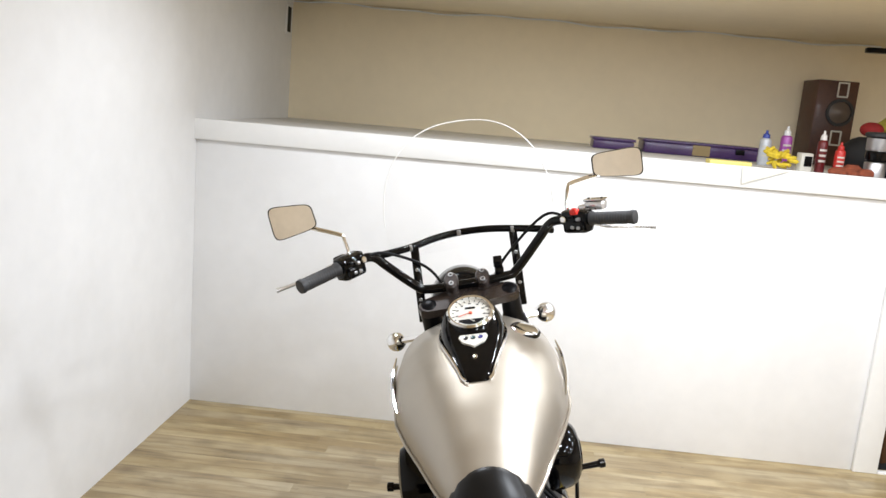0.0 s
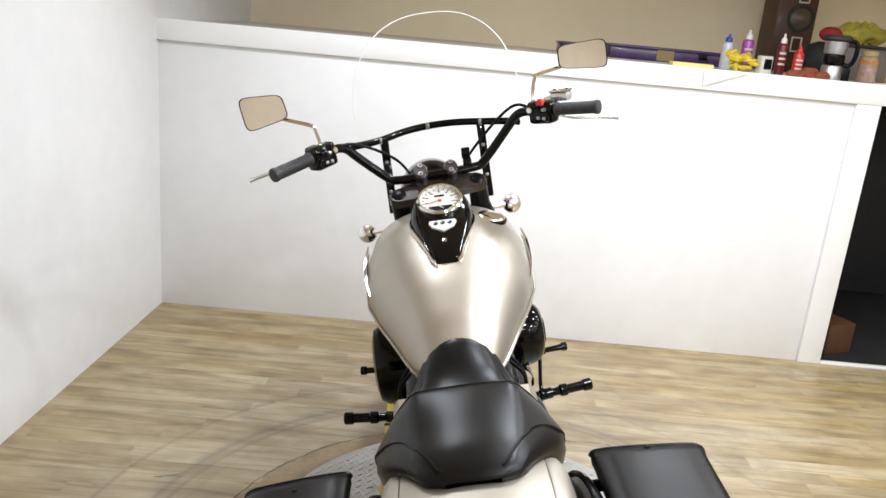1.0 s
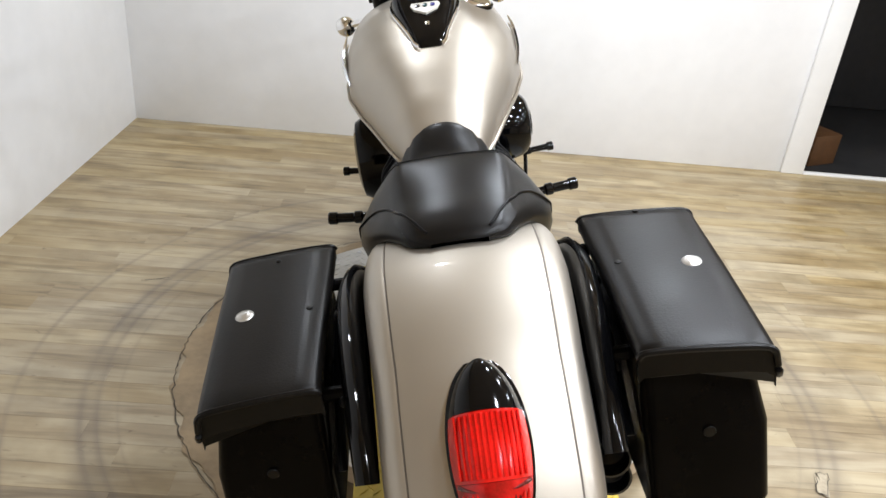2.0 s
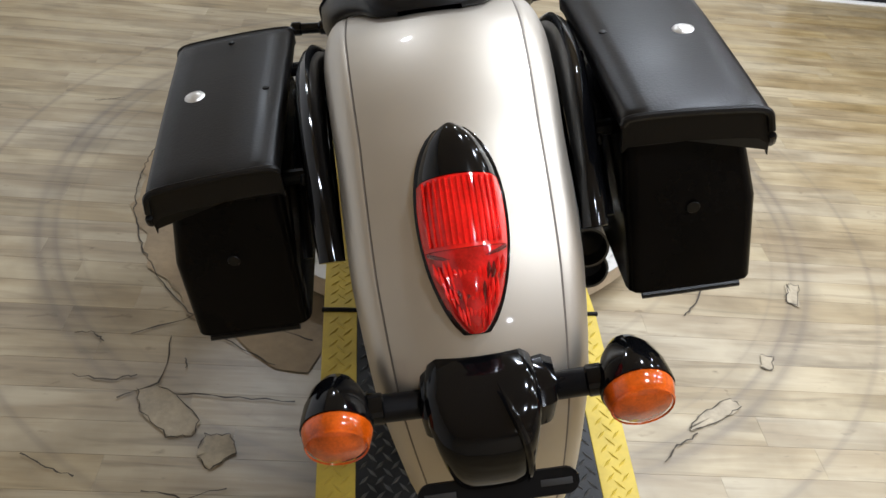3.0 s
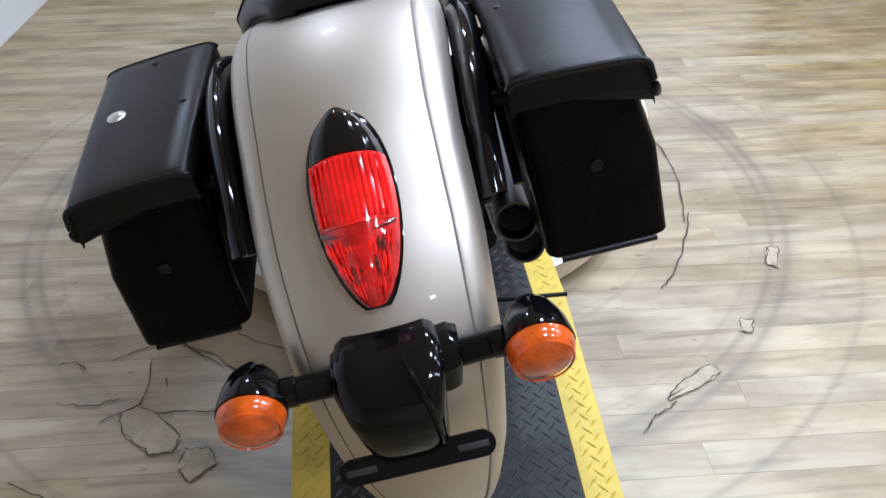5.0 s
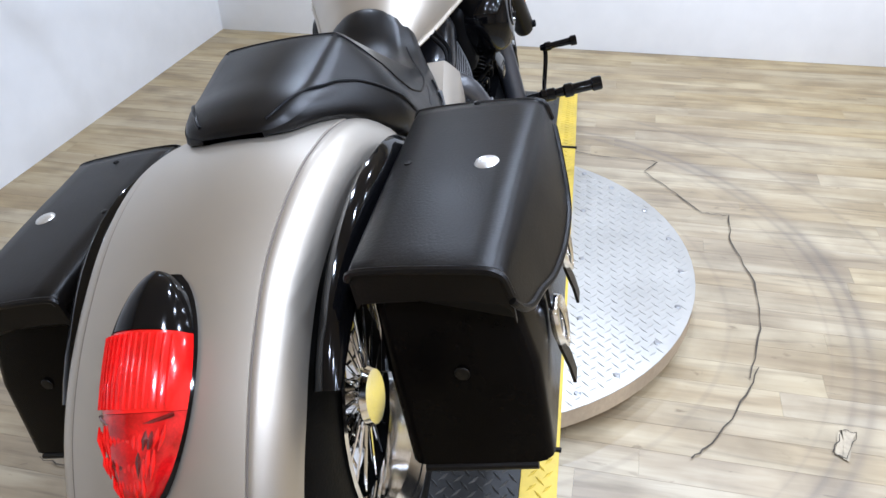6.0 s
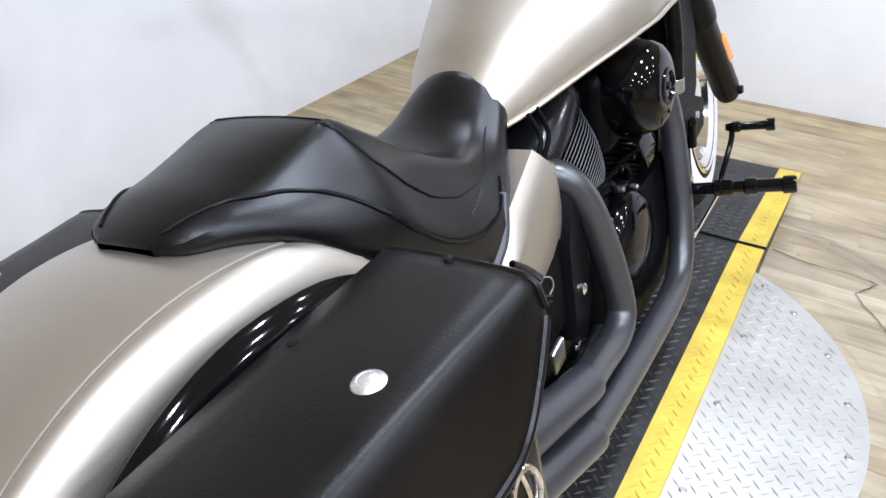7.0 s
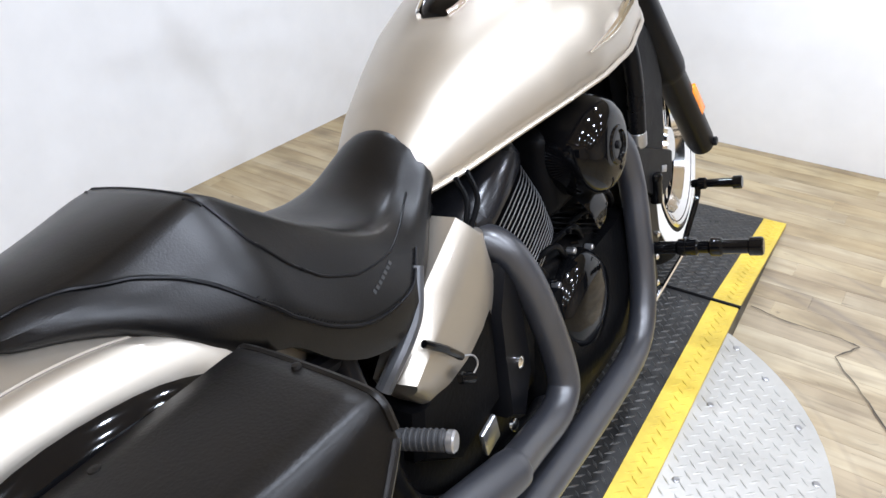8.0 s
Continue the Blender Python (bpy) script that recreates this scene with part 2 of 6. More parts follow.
    nt.links.new(hsv.outputs[0], tan.inputs["Color"])
    nt.links.new(tan.outputs[0], stain.inputs["A"])
    nt.links.new(stain.outputs["Result"], bs.inputs["Base Color"])
    bs.inputs["Roughness"].default_value = 0.36
    bp = nt.nodes.new("ShaderNodeBump")
    bp.inputs["Strength"].default_value, bp.inputs["Distance"].default_value = 0.12, 0.002
    nt.links.new(fine, bp.inputs["Height"])
    nt.links.new(bp.outputs[0], bs.inputs["Normal"])
    return m


M_FLOOR = floor_mat()


# ---- mesh helpers ----
class Shape:
    def __init__(self):
        self.v, self.f = [], []

    def add(self, verts, faces):
        k = len(self.v)
        self.v += [tuple(p) for p in verts]
        self.f += [tuple(i + k for i in f) for f in faces]
        return self

    def moved(self, m):
        self.v = [tuple(m @ Vector(p)) for p in self.v]
        return self


def loft(s, rings, closed=True, caps=True):
    n = len(rings[0])
    verts = [p for r in rings for p in r]
    faces = []
    for i in range(len(rings) - 1):
        for j in range(n if closed else n - 1):
            k = (j + 1) % n
            faces.append((i * n + j, i * n + k, (i + 1) * n + k, (i + 1) * n + j))
    if caps and closed:
        faces.append(tuple(range(n - 1, -1, -1)))
        faces.append(tuple((len(rings) - 1) * n + j for j in range(n)))
    return s.add(verts, faces)


def smooth_path(pts, k=5):
    pts = [Vector(p) for p in pts]
    if len(pts) < 3:
        return pts
    out = []
    ext = [2 * pts[0] - pts[1]] + pts + [2 * pts[-1] - pts[-2]]
    for i in range(1, len(ext) - 2):
        a, b, c, d = ext[i - 1:i + 3]
        for j in range(k):
            t = j / k
            out.append(0.5 * ((2 * b) + (c - a) * t + (2 * a - 5 * b + 4 * c - d) * t * t + (3 * b - a - 3 * c + d) * t ** 3))
    return out + [pts[-1]]


def tube(s, pts, r, n=12, k=5, flat=1.0):
    """A round bar along a smooth path; r one radius or one per given point."""
    path = smooth_path(pts, k)
    m = len(path)
    rs = [r] * m if isinstance(r, (int, float)) else [float(np.interp(i * (len(r) - 1) / (m - 1), range(len(r)), r)) for i in range(m)]
    tan = (path[1] - path[0]).normalized()
    up = Vector((0, 0, 1)) if abs(tan.z) < 0.9 else Vector((0, 1, 0))
    side = tan.cross(up).normalized()
    rings = []
    for i, p in enumerate(path):
        t = (path[min(i + 1, m - 1)] - path[max(i - 1, 0)]).normalized()
        side = (side - t * side.dot(t)).normalized()
        u = side.cross(t)
        rings.append([p + rs[i] * (math.cos(2 * math.pi * j / n) * side + flat * math.sin(2 * math.pi * j / n) * u) for j in range(n)])
    return loft(s, rings)


def revolve(s, prof, origin, axis, n=24, squash=None, ring=False):
    """prof: (radius, height along axis) pairs."""
    q = Vector(axis).to_track_quat("Z", "Y").to_matrix()
    o = Vector(origin)
    rings = []
    for r, h in prof:
        pts = []
        for j in range(n):
            a = 2 * math.pi * j / n
            p = Vector((max(r, 1e-4) * math.cos(a), max(r, 1e-4) * math.sin(a), h))
            if squash:
                p.x, p.y = p.x * squash[0], p.y * squash[1]
            pts.append(o + q @ p)
        rings.append(pts)
    return loft(s, rings + rings[:1], True, False) if ring else loft(s, rings)


def rod(s, a, b, r, n=12, r2=None):
    a, b = Vector(a), Vector(b)
    d = (b - a).length
    e = min(r * 0.25, d * 0.2)
    r2 = r if r2 is None else r2
    return revolve(s, [(r - e, 0), (r, e), (r2, d - e), (r2 - e, d)], a, b - a, n)


def box(s, c, size, bev=0.004, rot=(0, 0, 0), seg=2):
    bm = bmesh.new()
    bmesh.ops.create_cube(bm, size=1)
    for v in bm.verts:
        v.co = Vector((v.co.x * size[0], v.co.y * size[1], v.co.z * size[2]))
    if bev:
        bmesh.ops.bevel(bm, geom=bm.edges[:], offset=min(bev, min(size) * 0.49), segments=seg, affect="EDGES", profile=0.5)
    bm.transform(pose(*c, *rot))
    bm.verts.index_update()
    s.add([v.co[:] for v in bm.verts], [[v.index for v in f.verts] for f in bm.faces])
    bm.free()
    return s


def ball(s, c, r, n=16, sq=(1, 1, 1)):
    rings = []
    for i in range(1, n // 2):
        a = math.pi * i / (n // 2)
        rings.append([(c[0] + r * sq[0] * math.sin(a) * math.cos(2 * math.pi * j / n), c[1] + r * sq[1] * math.sin(a) * math.sin(2 * math.pi * j / n),
                       c[2] - r * sq[2] * math.cos(a)) for j in range(n)])
    return loft(s, rings)


def slab(s, outline, z0, z1, m=None, bev=0.0):
    """A plate with the given (x, y) outline from z0 to z1, its top edge eased by bev."""
    n = len(outline)
    cx, cy = sum(p[0] for p in outline) / n, sum(p[1] for p in outline) / n
    ins = lambda p, k: (cx + (p[0] - cx) * k, cy + (p[1] - cy) * k)
    size = max(max(abs(p[0] - cx), abs(p[1] - cy)) for p in outline)
    rings = [[(*p, z0) for p in outline], [(*p, z1 - bev) for p in outline]]
    if bev:
        rings.append([(*ins(p, 1 - bev / size), z1) for p in outline])
    if m is not None:
        rings = [[m @ Vector(p) for p in r] for r in rings]
    return loft(s, rings)


def mesh_of(name, s, material, angle=35):
    me = bpy.data.meshes.new(name)
    me.from_pydata([tuple(p) for p in s.v], [], s.f)
    me.validate()
    bm = bmesh.new()
    bm.from_mesh(me)
    bmesh.ops.recalc_face_normals(bm, faces=bm.faces[:])
    bm.to_mesh(me)
    bm.free()
    me.materials.append(material)
    me.shade_smooth()
    me.set_sharp_from_angle(angle=radians(angle))
    return me


def part(name, s, material, parent=None, label="", angle=35):
    ob = new(name, mesh_of(name, s, material, angle))
    if parent is not None:
        ob.parent = parent
    if label:
        tagged(ob, label)
    return ob


def thing(name, label, category, m=None, group=""):
    ob = new(name)
    ob.empty_display_size = 0.1
    if m is not None:
        ob.matrix_world = m
    return tagged(ob, label, category, group)


def solid(name, s, material, label, category, kind="", group="", angle=35):
    return tagged(part(name, s, material, None, "", angle), label, category, group, kind)


# ---- the room ----
WROT = -3.0                      # the back wall's turn against the ramp, degrees
ROOM = pose(-1.547, 2.556, 0, 0, 0, WROT)      # origin at the floor corner, x along the back wall, y behind it


def room_box(name, x0, x1, y0, y1, z0, z1, material, label, category, bev=0.002, kind="structure"):
    s = box(Shape(), ((x0 + x1) / 2, (y0 + y1) / 2, (z0 + z1) / 2), (x1 - x0, y1 - y0, z1 - z0), bev).moved(ROOM)
    return solid(name, s, material, label, category, kind)


LEDGE = 1.365
room_box("wall_back", 0.0, 3.52, 0.0, 0.12, 0, LEDGE, M_WALL, "white painted half wall behind the motorcycle", "wall")
fascia = Shape()
box(fascia, (1.84, -0.012, LEDGE + 0.048), (3.72, 0.024, 0.10), 0.003).moved(ROOM)
solid("trim", fascia, M_TRIM, "white painted fascia board along the ledge", "trim", "structure")
jamb = box(Shape(), (3.46, -0.010, LEDGE / 2 - 0.001), (0.12, 0.02, LEDGE - 0.004), 0.003).moved(ROOM)
solid("trim", jamb, M_TRIM, "white painted corner board at the wall end", "trim", "structure")
room_box("ledge", 0.0, 3.70, 0.002, 1.60, LEDGE + 0.001, LEDGE + 0.090, M_WALL, "deep white painted ledge on top of the half wall", "ledge")
room_box("ledge", 3.704, 6.0, 0.6, 1.60, LEDGE + 0.001, LEDGE + 0.090, M_CREAM, "dim ledge continuing over the dark opening", "ledge")
room_box("wall_upper", -0.1, 6.0, 1.60, 1.70, LEDGE - 0.1, 2.40, M_CREAM, "cream painted upper wall behind the ledge", "wall")
# left wall leans slightly off square
left = Shape()
lw = [(-1.547 - 0.069 * 6.6, 2.556 - 6.6), (-1.547 + 0.069 * 1.7, 2.556 + 1.7)]
loft(left, [[(x, y, z) for x, y in (lw[0], lw[1], (lw[1][0] - 0.12, lw[1][1]), (lw[0][0] - 0.12, lw[0][1]))] for z in (0, 3.0)])
solid("wall_left", left, M_WALL, "white painted side wall with faint smudges", "wall", "structure")
# walls added out of direct view; their cream is tuned through the mirrors
room_box("wall_rear", -1.2, 6.2, -6.6, -6.5, 0, 3.0, M_CLOSING, "plain cream wall added out of view to close the room", "wall")
room_box("wall_right", 6.0, 6.1, -6.5, 2.3, 0, 3.0, M_CLOSING, "plain cream wall added out of view to close the room", "wall")
# unseen main ceiling, its tan set to warm the reflections
room_box("ceiling", -1.2, 6.2, -6.6, -0.45, CEIL, CEIL + 0.1, M_CEILING, "plain tan ceiling out of view", "ceiling")
room_box("ceiling", -1.2, 6.2, -0.449, 1.75, CEIL, CEIL + 0.1, M_CREAM, "cream ceiling over the ledge", "ceiling")
# dark opening beside the half wall; its shade is put into the paint
room_box("wall_shaded", 3.4, 6.0, 1.40, 1.48, 0, LEDGE, M_SHADE_OR_DARK, "wall inside the opening, painted dark for its shade", "wall")
room_box("wall_shaded", 3.525, 3.56, 0.125, 1.40, 0, LEDGE, M_SHADE_OR_DARK, "side of the half wall, painted dark for the opening's shade", "wall")
room_box("floor_shaded", 3.53, 6.0, 0.03, 1.40, -0.03, -0.004, M_SHADE_OR_DARK, "floor inside the opening, painted dark for its shade", "floor")
sill = box(Shape(), (4.75, 0.0, 0.004), (2.45, 0.03, 0.014), 0.003).moved(ROOM)
solid("trim", sill, M_TRIM, "white threshold strip at the dark opening", "trim", "structure")

# ---- floor of vinyl planks, laid along the back wall ----
base = box(Shape(), (1.9, -2.4, -0.03), (9.0, 8.4, 0.04), 0).moved(ROOM)
floor = solid("floor", base, M_CRACK, "worn beige and grey wood-look vinyl plank floor", "floor", "structure")
PLANK_L, PLANK_W = 1.22, 0.0803


# ---- turntable ----
CY, RD, ZD = 0.545, 0.635, 0.100
def ring_pts(r, z, n=72, a0=0, a1=360):
    return [(r * math.cos(radians(a0 + (a1 - a0) * i / n)), CY + r * math.sin(radians(a0 + (a1 - a0) * i / n)), z) for i in range(n + (0 if a1 - a0 == 360 else 1))]


def treads(s, inside, x0, x1, y0, y1, z, pitch=0.030, length=0.026, width=0.0065, height=0.0016):
    """Raised lozenges, row by row in alternate directions, as on checker plate."""
    ny, nx = int(2 * (y1 - y0) / pitch), int((x1 - x0) / pitch)
    for i in range(nx + 1):
        for j in range(ny + 1):
            x, y = x0 + (i + 0.25 + 0.5 * (j % 2)) * pitch, y0 + (j + 0.5) * pitch / 2
            if not inside(x, y):
                continue
            a = radians(45 if j % 2 else -45)
            c, d = math.cos(a), math.sin(a)
            pts = []
            for u, w, h in ((-length / 2, 0, 0), (0, -width / 2, 0), (length / 2, 0, 0), (0, width / 2, 0),
                            (-length / 3, 0, height), (length / 3, 0, height)):
                px, py = x + u * c - w * d, y + u * d + w * c
                pts.append((px, py, (z(px, py) if callable(z) else z) + h))
            s.add(pts, [(0, 1, 5, 4), (1, 2, 5), (2, 3, 5), (3, 0, 4, 5), (0, 4, 1)][:4])
    return s


table = thing("turntable", "round aluminium tread plate turntable with a plywood rim", "turntable")
part("rim", loft(Shape(), [ring_pts(RD, ZD - 0.050), ring_pts(RD, ZD - 0.003)]), M_PLY, table, "worn plywood edge")
part("base", loft(Shape(), [ring_pts(RD - 0.04, 0.004), ring_pts(RD - 0.04, ZD - 0.0505)]), M_PLY, table)
part("top_plate", loft(Shape(), [ring_pts(RD, ZD - 0.0028), ring_pts(RD, ZD - 0.0006), ring_pts(RD - 0.001, ZD)]), M_PLATE, table, "scuffed aluminium checker plate")
tagged(part("tread", treads(Shape(), lambda x, y: math.hypot(x, y - CY) < RD - 0.015 and abs(x) > 0.315, -0.64, 0.64, CY - 0.64, CY + 0.64, ZD, 0.034, 0.029, 0.0062, 0.0014), M_PLATE, table), kind="stuff")
screw = revolve(Shape(), [(0.008, 0), (0.008, 0.0015), (0.006, 0.003), (0.0, 0.003)], (0, 0, 0), (0, 0, 1), 10)
screw_me = mesh_of("screw", screw, M_ALU)
for a in range(-60, 241, 15):
    x, y = (RD - 0.035) * math.cos(radians(a)), CY + (RD - 0.035) * math.sin(radians(a))
    if abs(x) > 0.33:
        ob = new("screw", screw_me)
        ob.parent, ob.location = table, (x, y, ZD)
for sx in (-1, 1):
    for y in (0.05, 0.31, 0.57, 0.82, 1.05):
        ob = new("screw", screw_me)
        ob.parent, ob.location = table, (sx * 0.338, y, ZD)

# ---- three-panel ramp deck ----
Y0, Y1, Y2, Y3, ZR = -0.750, -0.130, 1.200, 1.905, 0.115
WX, WY = 0.305, 0.072


def deck_z(x, y):
    if y < Y1:
        return 0.012 + (ZR - 0.012) * (y - Y0) / (Y1 - Y0)
    if y > Y2:
        return 0.012 + (ZR - 0.012) * (Y3 - y) / (Y3 - Y2)
    return ZR


ramp_deck = thing("ramp_deck", "black checker plate ramp with yellow painted edges", "ramp")
for name, a, b in (("ramp_panel", Y0, Y1 - 0.005), ("deck_panel", Y1 + 0.005, Y2 - 0.005), ("ramp_panel", Y2 + 0.005, Y3)):
    def strip(x0, x1, lift=0.0):
        return loft(Shape(), [[(x, y, deck_z(x, y) + lift - d) for x, d in ((x0, 0.012), (x1, 0.012), (x1, 0.001), (x1 - 0.001, 0), (x0 + 0.001, 0), (x0, 0.001))] for y in (a, b)])
    panel = part(name, strip(-WX + WY, WX - WY), M_DECK, ramp_deck, "black worn checker plate")
    tagged(part("tread", treads(Shape(), lambda x, y: abs(x) < WX - WY - 0.012 and a + 0.01 < y < b - 0.01, -0.24, 0.24, a, b, deck_z, 0.0300, 0.0275, 0.0068, 0.0026), M_TREAD, panel), kind="stuff")
    for sx in (-1, 1):
        lo, hi = sorted((sx * WX, sx * (WX - WY)))
        edge = part("yellow_edge", strip(lo, hi, 0.0006), M_YELLOW, panel, "yellow painted checker plate")
        tagged(part("tread", treads(Shape(), lambda x, y: lo + 0.008 < x < hi - 0.008 and a + 0.01 < y < b - 0.01, lo, hi, a, b, lambda x, y: deck_z(x, y) + 0.0006, 0.0300, 0.0275, 0.0066, 0.0022), M_YELLOW, edge), kind="stuff")
for sx in (-1, 1):
    part("side_skirt", loft(Shape(), [[(sx * (WX - 0.004 - d), y, z) for d, z in ((0, zlo), (0.004, zlo), (0.004, deck_z(0, y) - 0.0125), (0, deck_z(0, y) - 0.0125))]
         for y, zlo in ((Y0, -0.003), (Y1, 0.002), (Y1 + 0.25, 0.002))]), M_SATIN, ramp_deck)
    part("side_skirt", loft(Shape(), [[(sx * (WX - 0.004 - d), y, z) for d, z in ((0, zlo), (0.004, zlo), (0.004, deck_z(0, y) - 0.0125), (0, deck_z(0, y) - 0.0125))]
         for y, zlo in ((Y2 - 0.2, 0.002), (Y2, 0.002), (Y3, -0.003))]), M_SATIN, ramp_deck)
for y in (Y1, Y2):
    part("hinge_rod", rod(Shape(), (-WX - 0.004, y, ZR + 0.001), (WX + 0.004, y, ZR + 0.001), 0.0055, 8), M_SATIN, ramp_deck, "black hinge rod")

# exposed board inside the torn vinyl
ring = Shape()
seg = 60
inner = ring_pts(RD - 0.03, 0.004, seg, 108, 246)
outer = [((0.835 + 0.012 * math.sin(i * 0.9) + 0.008 * math.sin(i * 2.3)) * math.cos(radians(108 + 138 * i / seg)),
          CY + (0.835 + 0.012 * math.sin(i * 0.9)) * math.sin(radians(108 + 138 * i / seg)), 0.004) for i in range(seg + 1)]
ring.add(inner + outer, [(i, i + 1, seg + 2 + i, seg + 1 + i) for i in range(seg)])
solid("exposed_board", ring, M_BOARD, "exposed tan plywood where the vinyl is cut round the turntable", "floor patch", "structure")


def crack(pts, w=0.006):
    s = Shape()
    rnd = random.Random(int(abs(pts[0][0]) * 1000) + len(pts))
    p2 = []
    for (ax, ay), (bx, by) in zip(pts, pts[1:]):
        for i in range(5):
            t = i / 5
            p2.append((ax + (bx - ax) * t + rnd.uniform(-1, 1) * 0.004, ay + (by - ay) * t + rnd.uniform(-1, 1) * 0.004))
    p2.append(pts[-1])
    rings = []
    for i, (x, y) in enumerate(p2):
        dx, dy = p2[min(i + 1, len(p2) - 1)][0] - p2[max(i - 1, 0)][0], p2[min(i + 1, len(p2) - 1)][1] - p2[max(i - 1, 0)][1]
        l = math.hypot(dx, dy) or 1
        h = w * rnd.uniform(0.1, 0.36)
        rings.append([(x - dy / l * h, y + dx / l * h, 0.0048), (x + dy / l * h, y - dx / l * h, 0.0048)])
    loft(s, rings, False, False)
    return solid("floor_crack", s, M_CRACK, "dark torn crack in the vinyl floor", "crack", "structure")


# ---- the motorcycle, built upright about its own centre plane and leaned on its side stand ----
bike = thing("motorcycle", "champagne pearl cruiser motorcycle with black saddlebags leaning on its side stand", "motorcycle",
             pose(0.005, 0, 0.115, 0, -12, 0))


def mirrored(fn):
    for sx in (-1, 1):
        fn(sx)


# fuel tank
TANK = ((0.262, 0.070, 0.664, 0.705), (0.29, 0.094, 0.671, 0.747), (0.35, 0.122, 0.681, 0.795), (0.45, 0.160, 0.699, 0.848), (0.55, 0.200, 0.717, 0.888),
        (0.65, 0.229, 0.731, 0.920), (0.75, 0.238, 0.745, 0.940), (0.85, 0.226, 0.772, 0.942), (0.92, 0.192, 0.792, 0.928), (0.965, 0.140, 0.812, 0.905), (0.985, 0.07, 0.83, 0.88))


def tank_at(y, col):
    return float(np.interp(y, [t[0] for t in TANK], [t[col] for t in TANK]))


def tank_top(x, y, lift=0.0):
    w, ze, zt = tank_at(y, 1), tank_at(y, 2), tank_at(y, 3)
    u = min(0.999, abs(x) / w)
    return ze + (zt - ze) * (1 - u ** 2.5) ** (1 / 2.25) + lift


def super_ring(y, w, ze, zt, n=40, p=2.5, q=2.25):
    pts = []
    for i in range(n + 1):
        a = math.pi * i / n
        c, s = math.cos(a), math.sin(a)
        pts.append((w * math.copysign(abs(c) ** (2 / p), c), y, ze + (zt - ze) * abs(s) ** (2 / q)))
    return pts + [(-w * 0.97, y, ze - 0.012), (-w * 0.6, y, ze - 0.02), (w * 0.6, y, ze - 0.02), (w * 0.97, y, ze - 0.012)]


rings = []
for i in range(len(TANK) * 4 - 3):
    f = i / 4
    k = np.arange(len(TANK))
    rings.append(super_ring(*[float(np.interp(f, k, [t[c] for t in TANK])) for c in range(4)]))
tank = part("fuel_tank", loft(Shape(), rings), M_PAINT, bike, "champagne pearl painted teardrop fuel tank", 60)
for sx in (-1, 1):
    lip = [(sx * (tank_at(y, 1) + 0.002), y, tank_at(y, 2) - 0.006) for y in (0.27, 0.3, 0.35, 0.4, 0.45, 0.5, 0.55, 0.6, 0.65, 0.7, 0.75, 0.8, 0.85, 0.9)]
    part("tank_seam", tube(Shape(), lip, 0.0045, 8, 2), M_PAINT, tank)
    emb = Shape()
    for d in range(2):
        tube(emb, [(sx * (tank_at(y, 1) + 0.001 - 0.02 * abs(z0) * 0), y, tank_at(y, 2) + 0.045 + 0.12 * (y - 0.62) - d * 0.02 * (y - 0.62) / 0.2 + z0)
                   for y, z0 in ((0.62, 0.0), (0.70, 0.004), (0.78, 0.012), (0.84, 0.010))], [0.002, 0.006, 0.006, 0.002], 6, 3, 1.0)
    part("emblem", emb, M_CHROME, tank, "polished wing-shaped badge")

# filler cap
cn = Vector((0.28, -0.12, 1)).normalized()
cap_o = Vector((0.139, 0.765, tank_top(0.139, 0.765) - 0.004))
part("filler_cap", revolve(Shape(), [(0.040, 0), (0.040, 0.006), (0.036, 0.010), (0.030, 0.0115), (0.0, 0.013)], cap_o, cn, 28), M_CHROME, tank, "round chrome filler cap")
part("cap_ring", revolve(Shape(), [(0.046, -0.004), (0.046, 0.003), (0.041, 0.004), (0.041, -0.004)], cap_o, cn, 28, None, True), M_BLACK, tank)

# instrument console
CONS = ((0.512, 0.026, 0.004), (0.525, 0.036, 0.012), (0.56, 0.046, 0.018), (0.61, 0.062, 0.026), (0.66, 0.078, 0.040), (0.70, 0.086, 0.055), (0.74, 0.086, 0.066), (0.78, 0.078, 0.068), (0.81, 0.062, 0.055), (0.83, 0.04, 0.03))
rings, trim_l, trim_r = [], [], []
for i in range(len(CONS) * 3 - 2):
    y, w, h = [float(np.interp(i / 3, range(len(CONS)), [c[j] for c in CONS])) for j in range(3)]
    ring_c = []
    base_z = tank_top(w, y) - 0.008
    zt = tank_top(0, y) + h
    for j in range(17):
        a = math.pi * j / 16
        c, s = math.cos(a), math.sin(a)
        ring_c.append((w * math.copysign(abs(c) ** 0.75, c), y, base_z + (zt - base_z) * s ** 0.55))
    rings.append(ring_c + [(-w * 0.9, y, base_z - 0.01), (w * 0.9, y, base_z - 0.01)])
    trim_l.append((-w - 0.003, y, base_z + 0.012))
    trim_r.append((w + 0.003, y, base_z + 0.012))
console = part("console", loft(Shape(), rings), M_BLACK, bike, "gloss black teardrop instrument console", 50)
for t in (trim_l, trim_r):
    part("console_trim", tube(Shape(), t[::3], 0.0042, 8, 2, 1.6), M_CHROME, console, "chrome side trim")
gn = Vector((0, -0.52, 1)).normalized()
GO = Vector((0, 0.712, 0.992))
part("gauge_bezel", revolve(Shape(), [(0.060, -0.02), (0.064, 0.0), (0.064, 0.008), (0.060, 0.012), (0.055, 0.010), (0.0545, 0.002)], GO, gn, 40, None, True), M_CHROME, console, "chrome speedometer ring")
gauge = part("gauge_face", revolve(Shape(), [(0.056, -0.004), (0.056, 0.001), (0.0, 0.001)], GO, gn, 40), M_DIAL, console, "cream speedometer dial")
GM = Matrix.Translation(GO) @ gn.to_track_quat("Z", "Y").to_matrix().to_4x4()
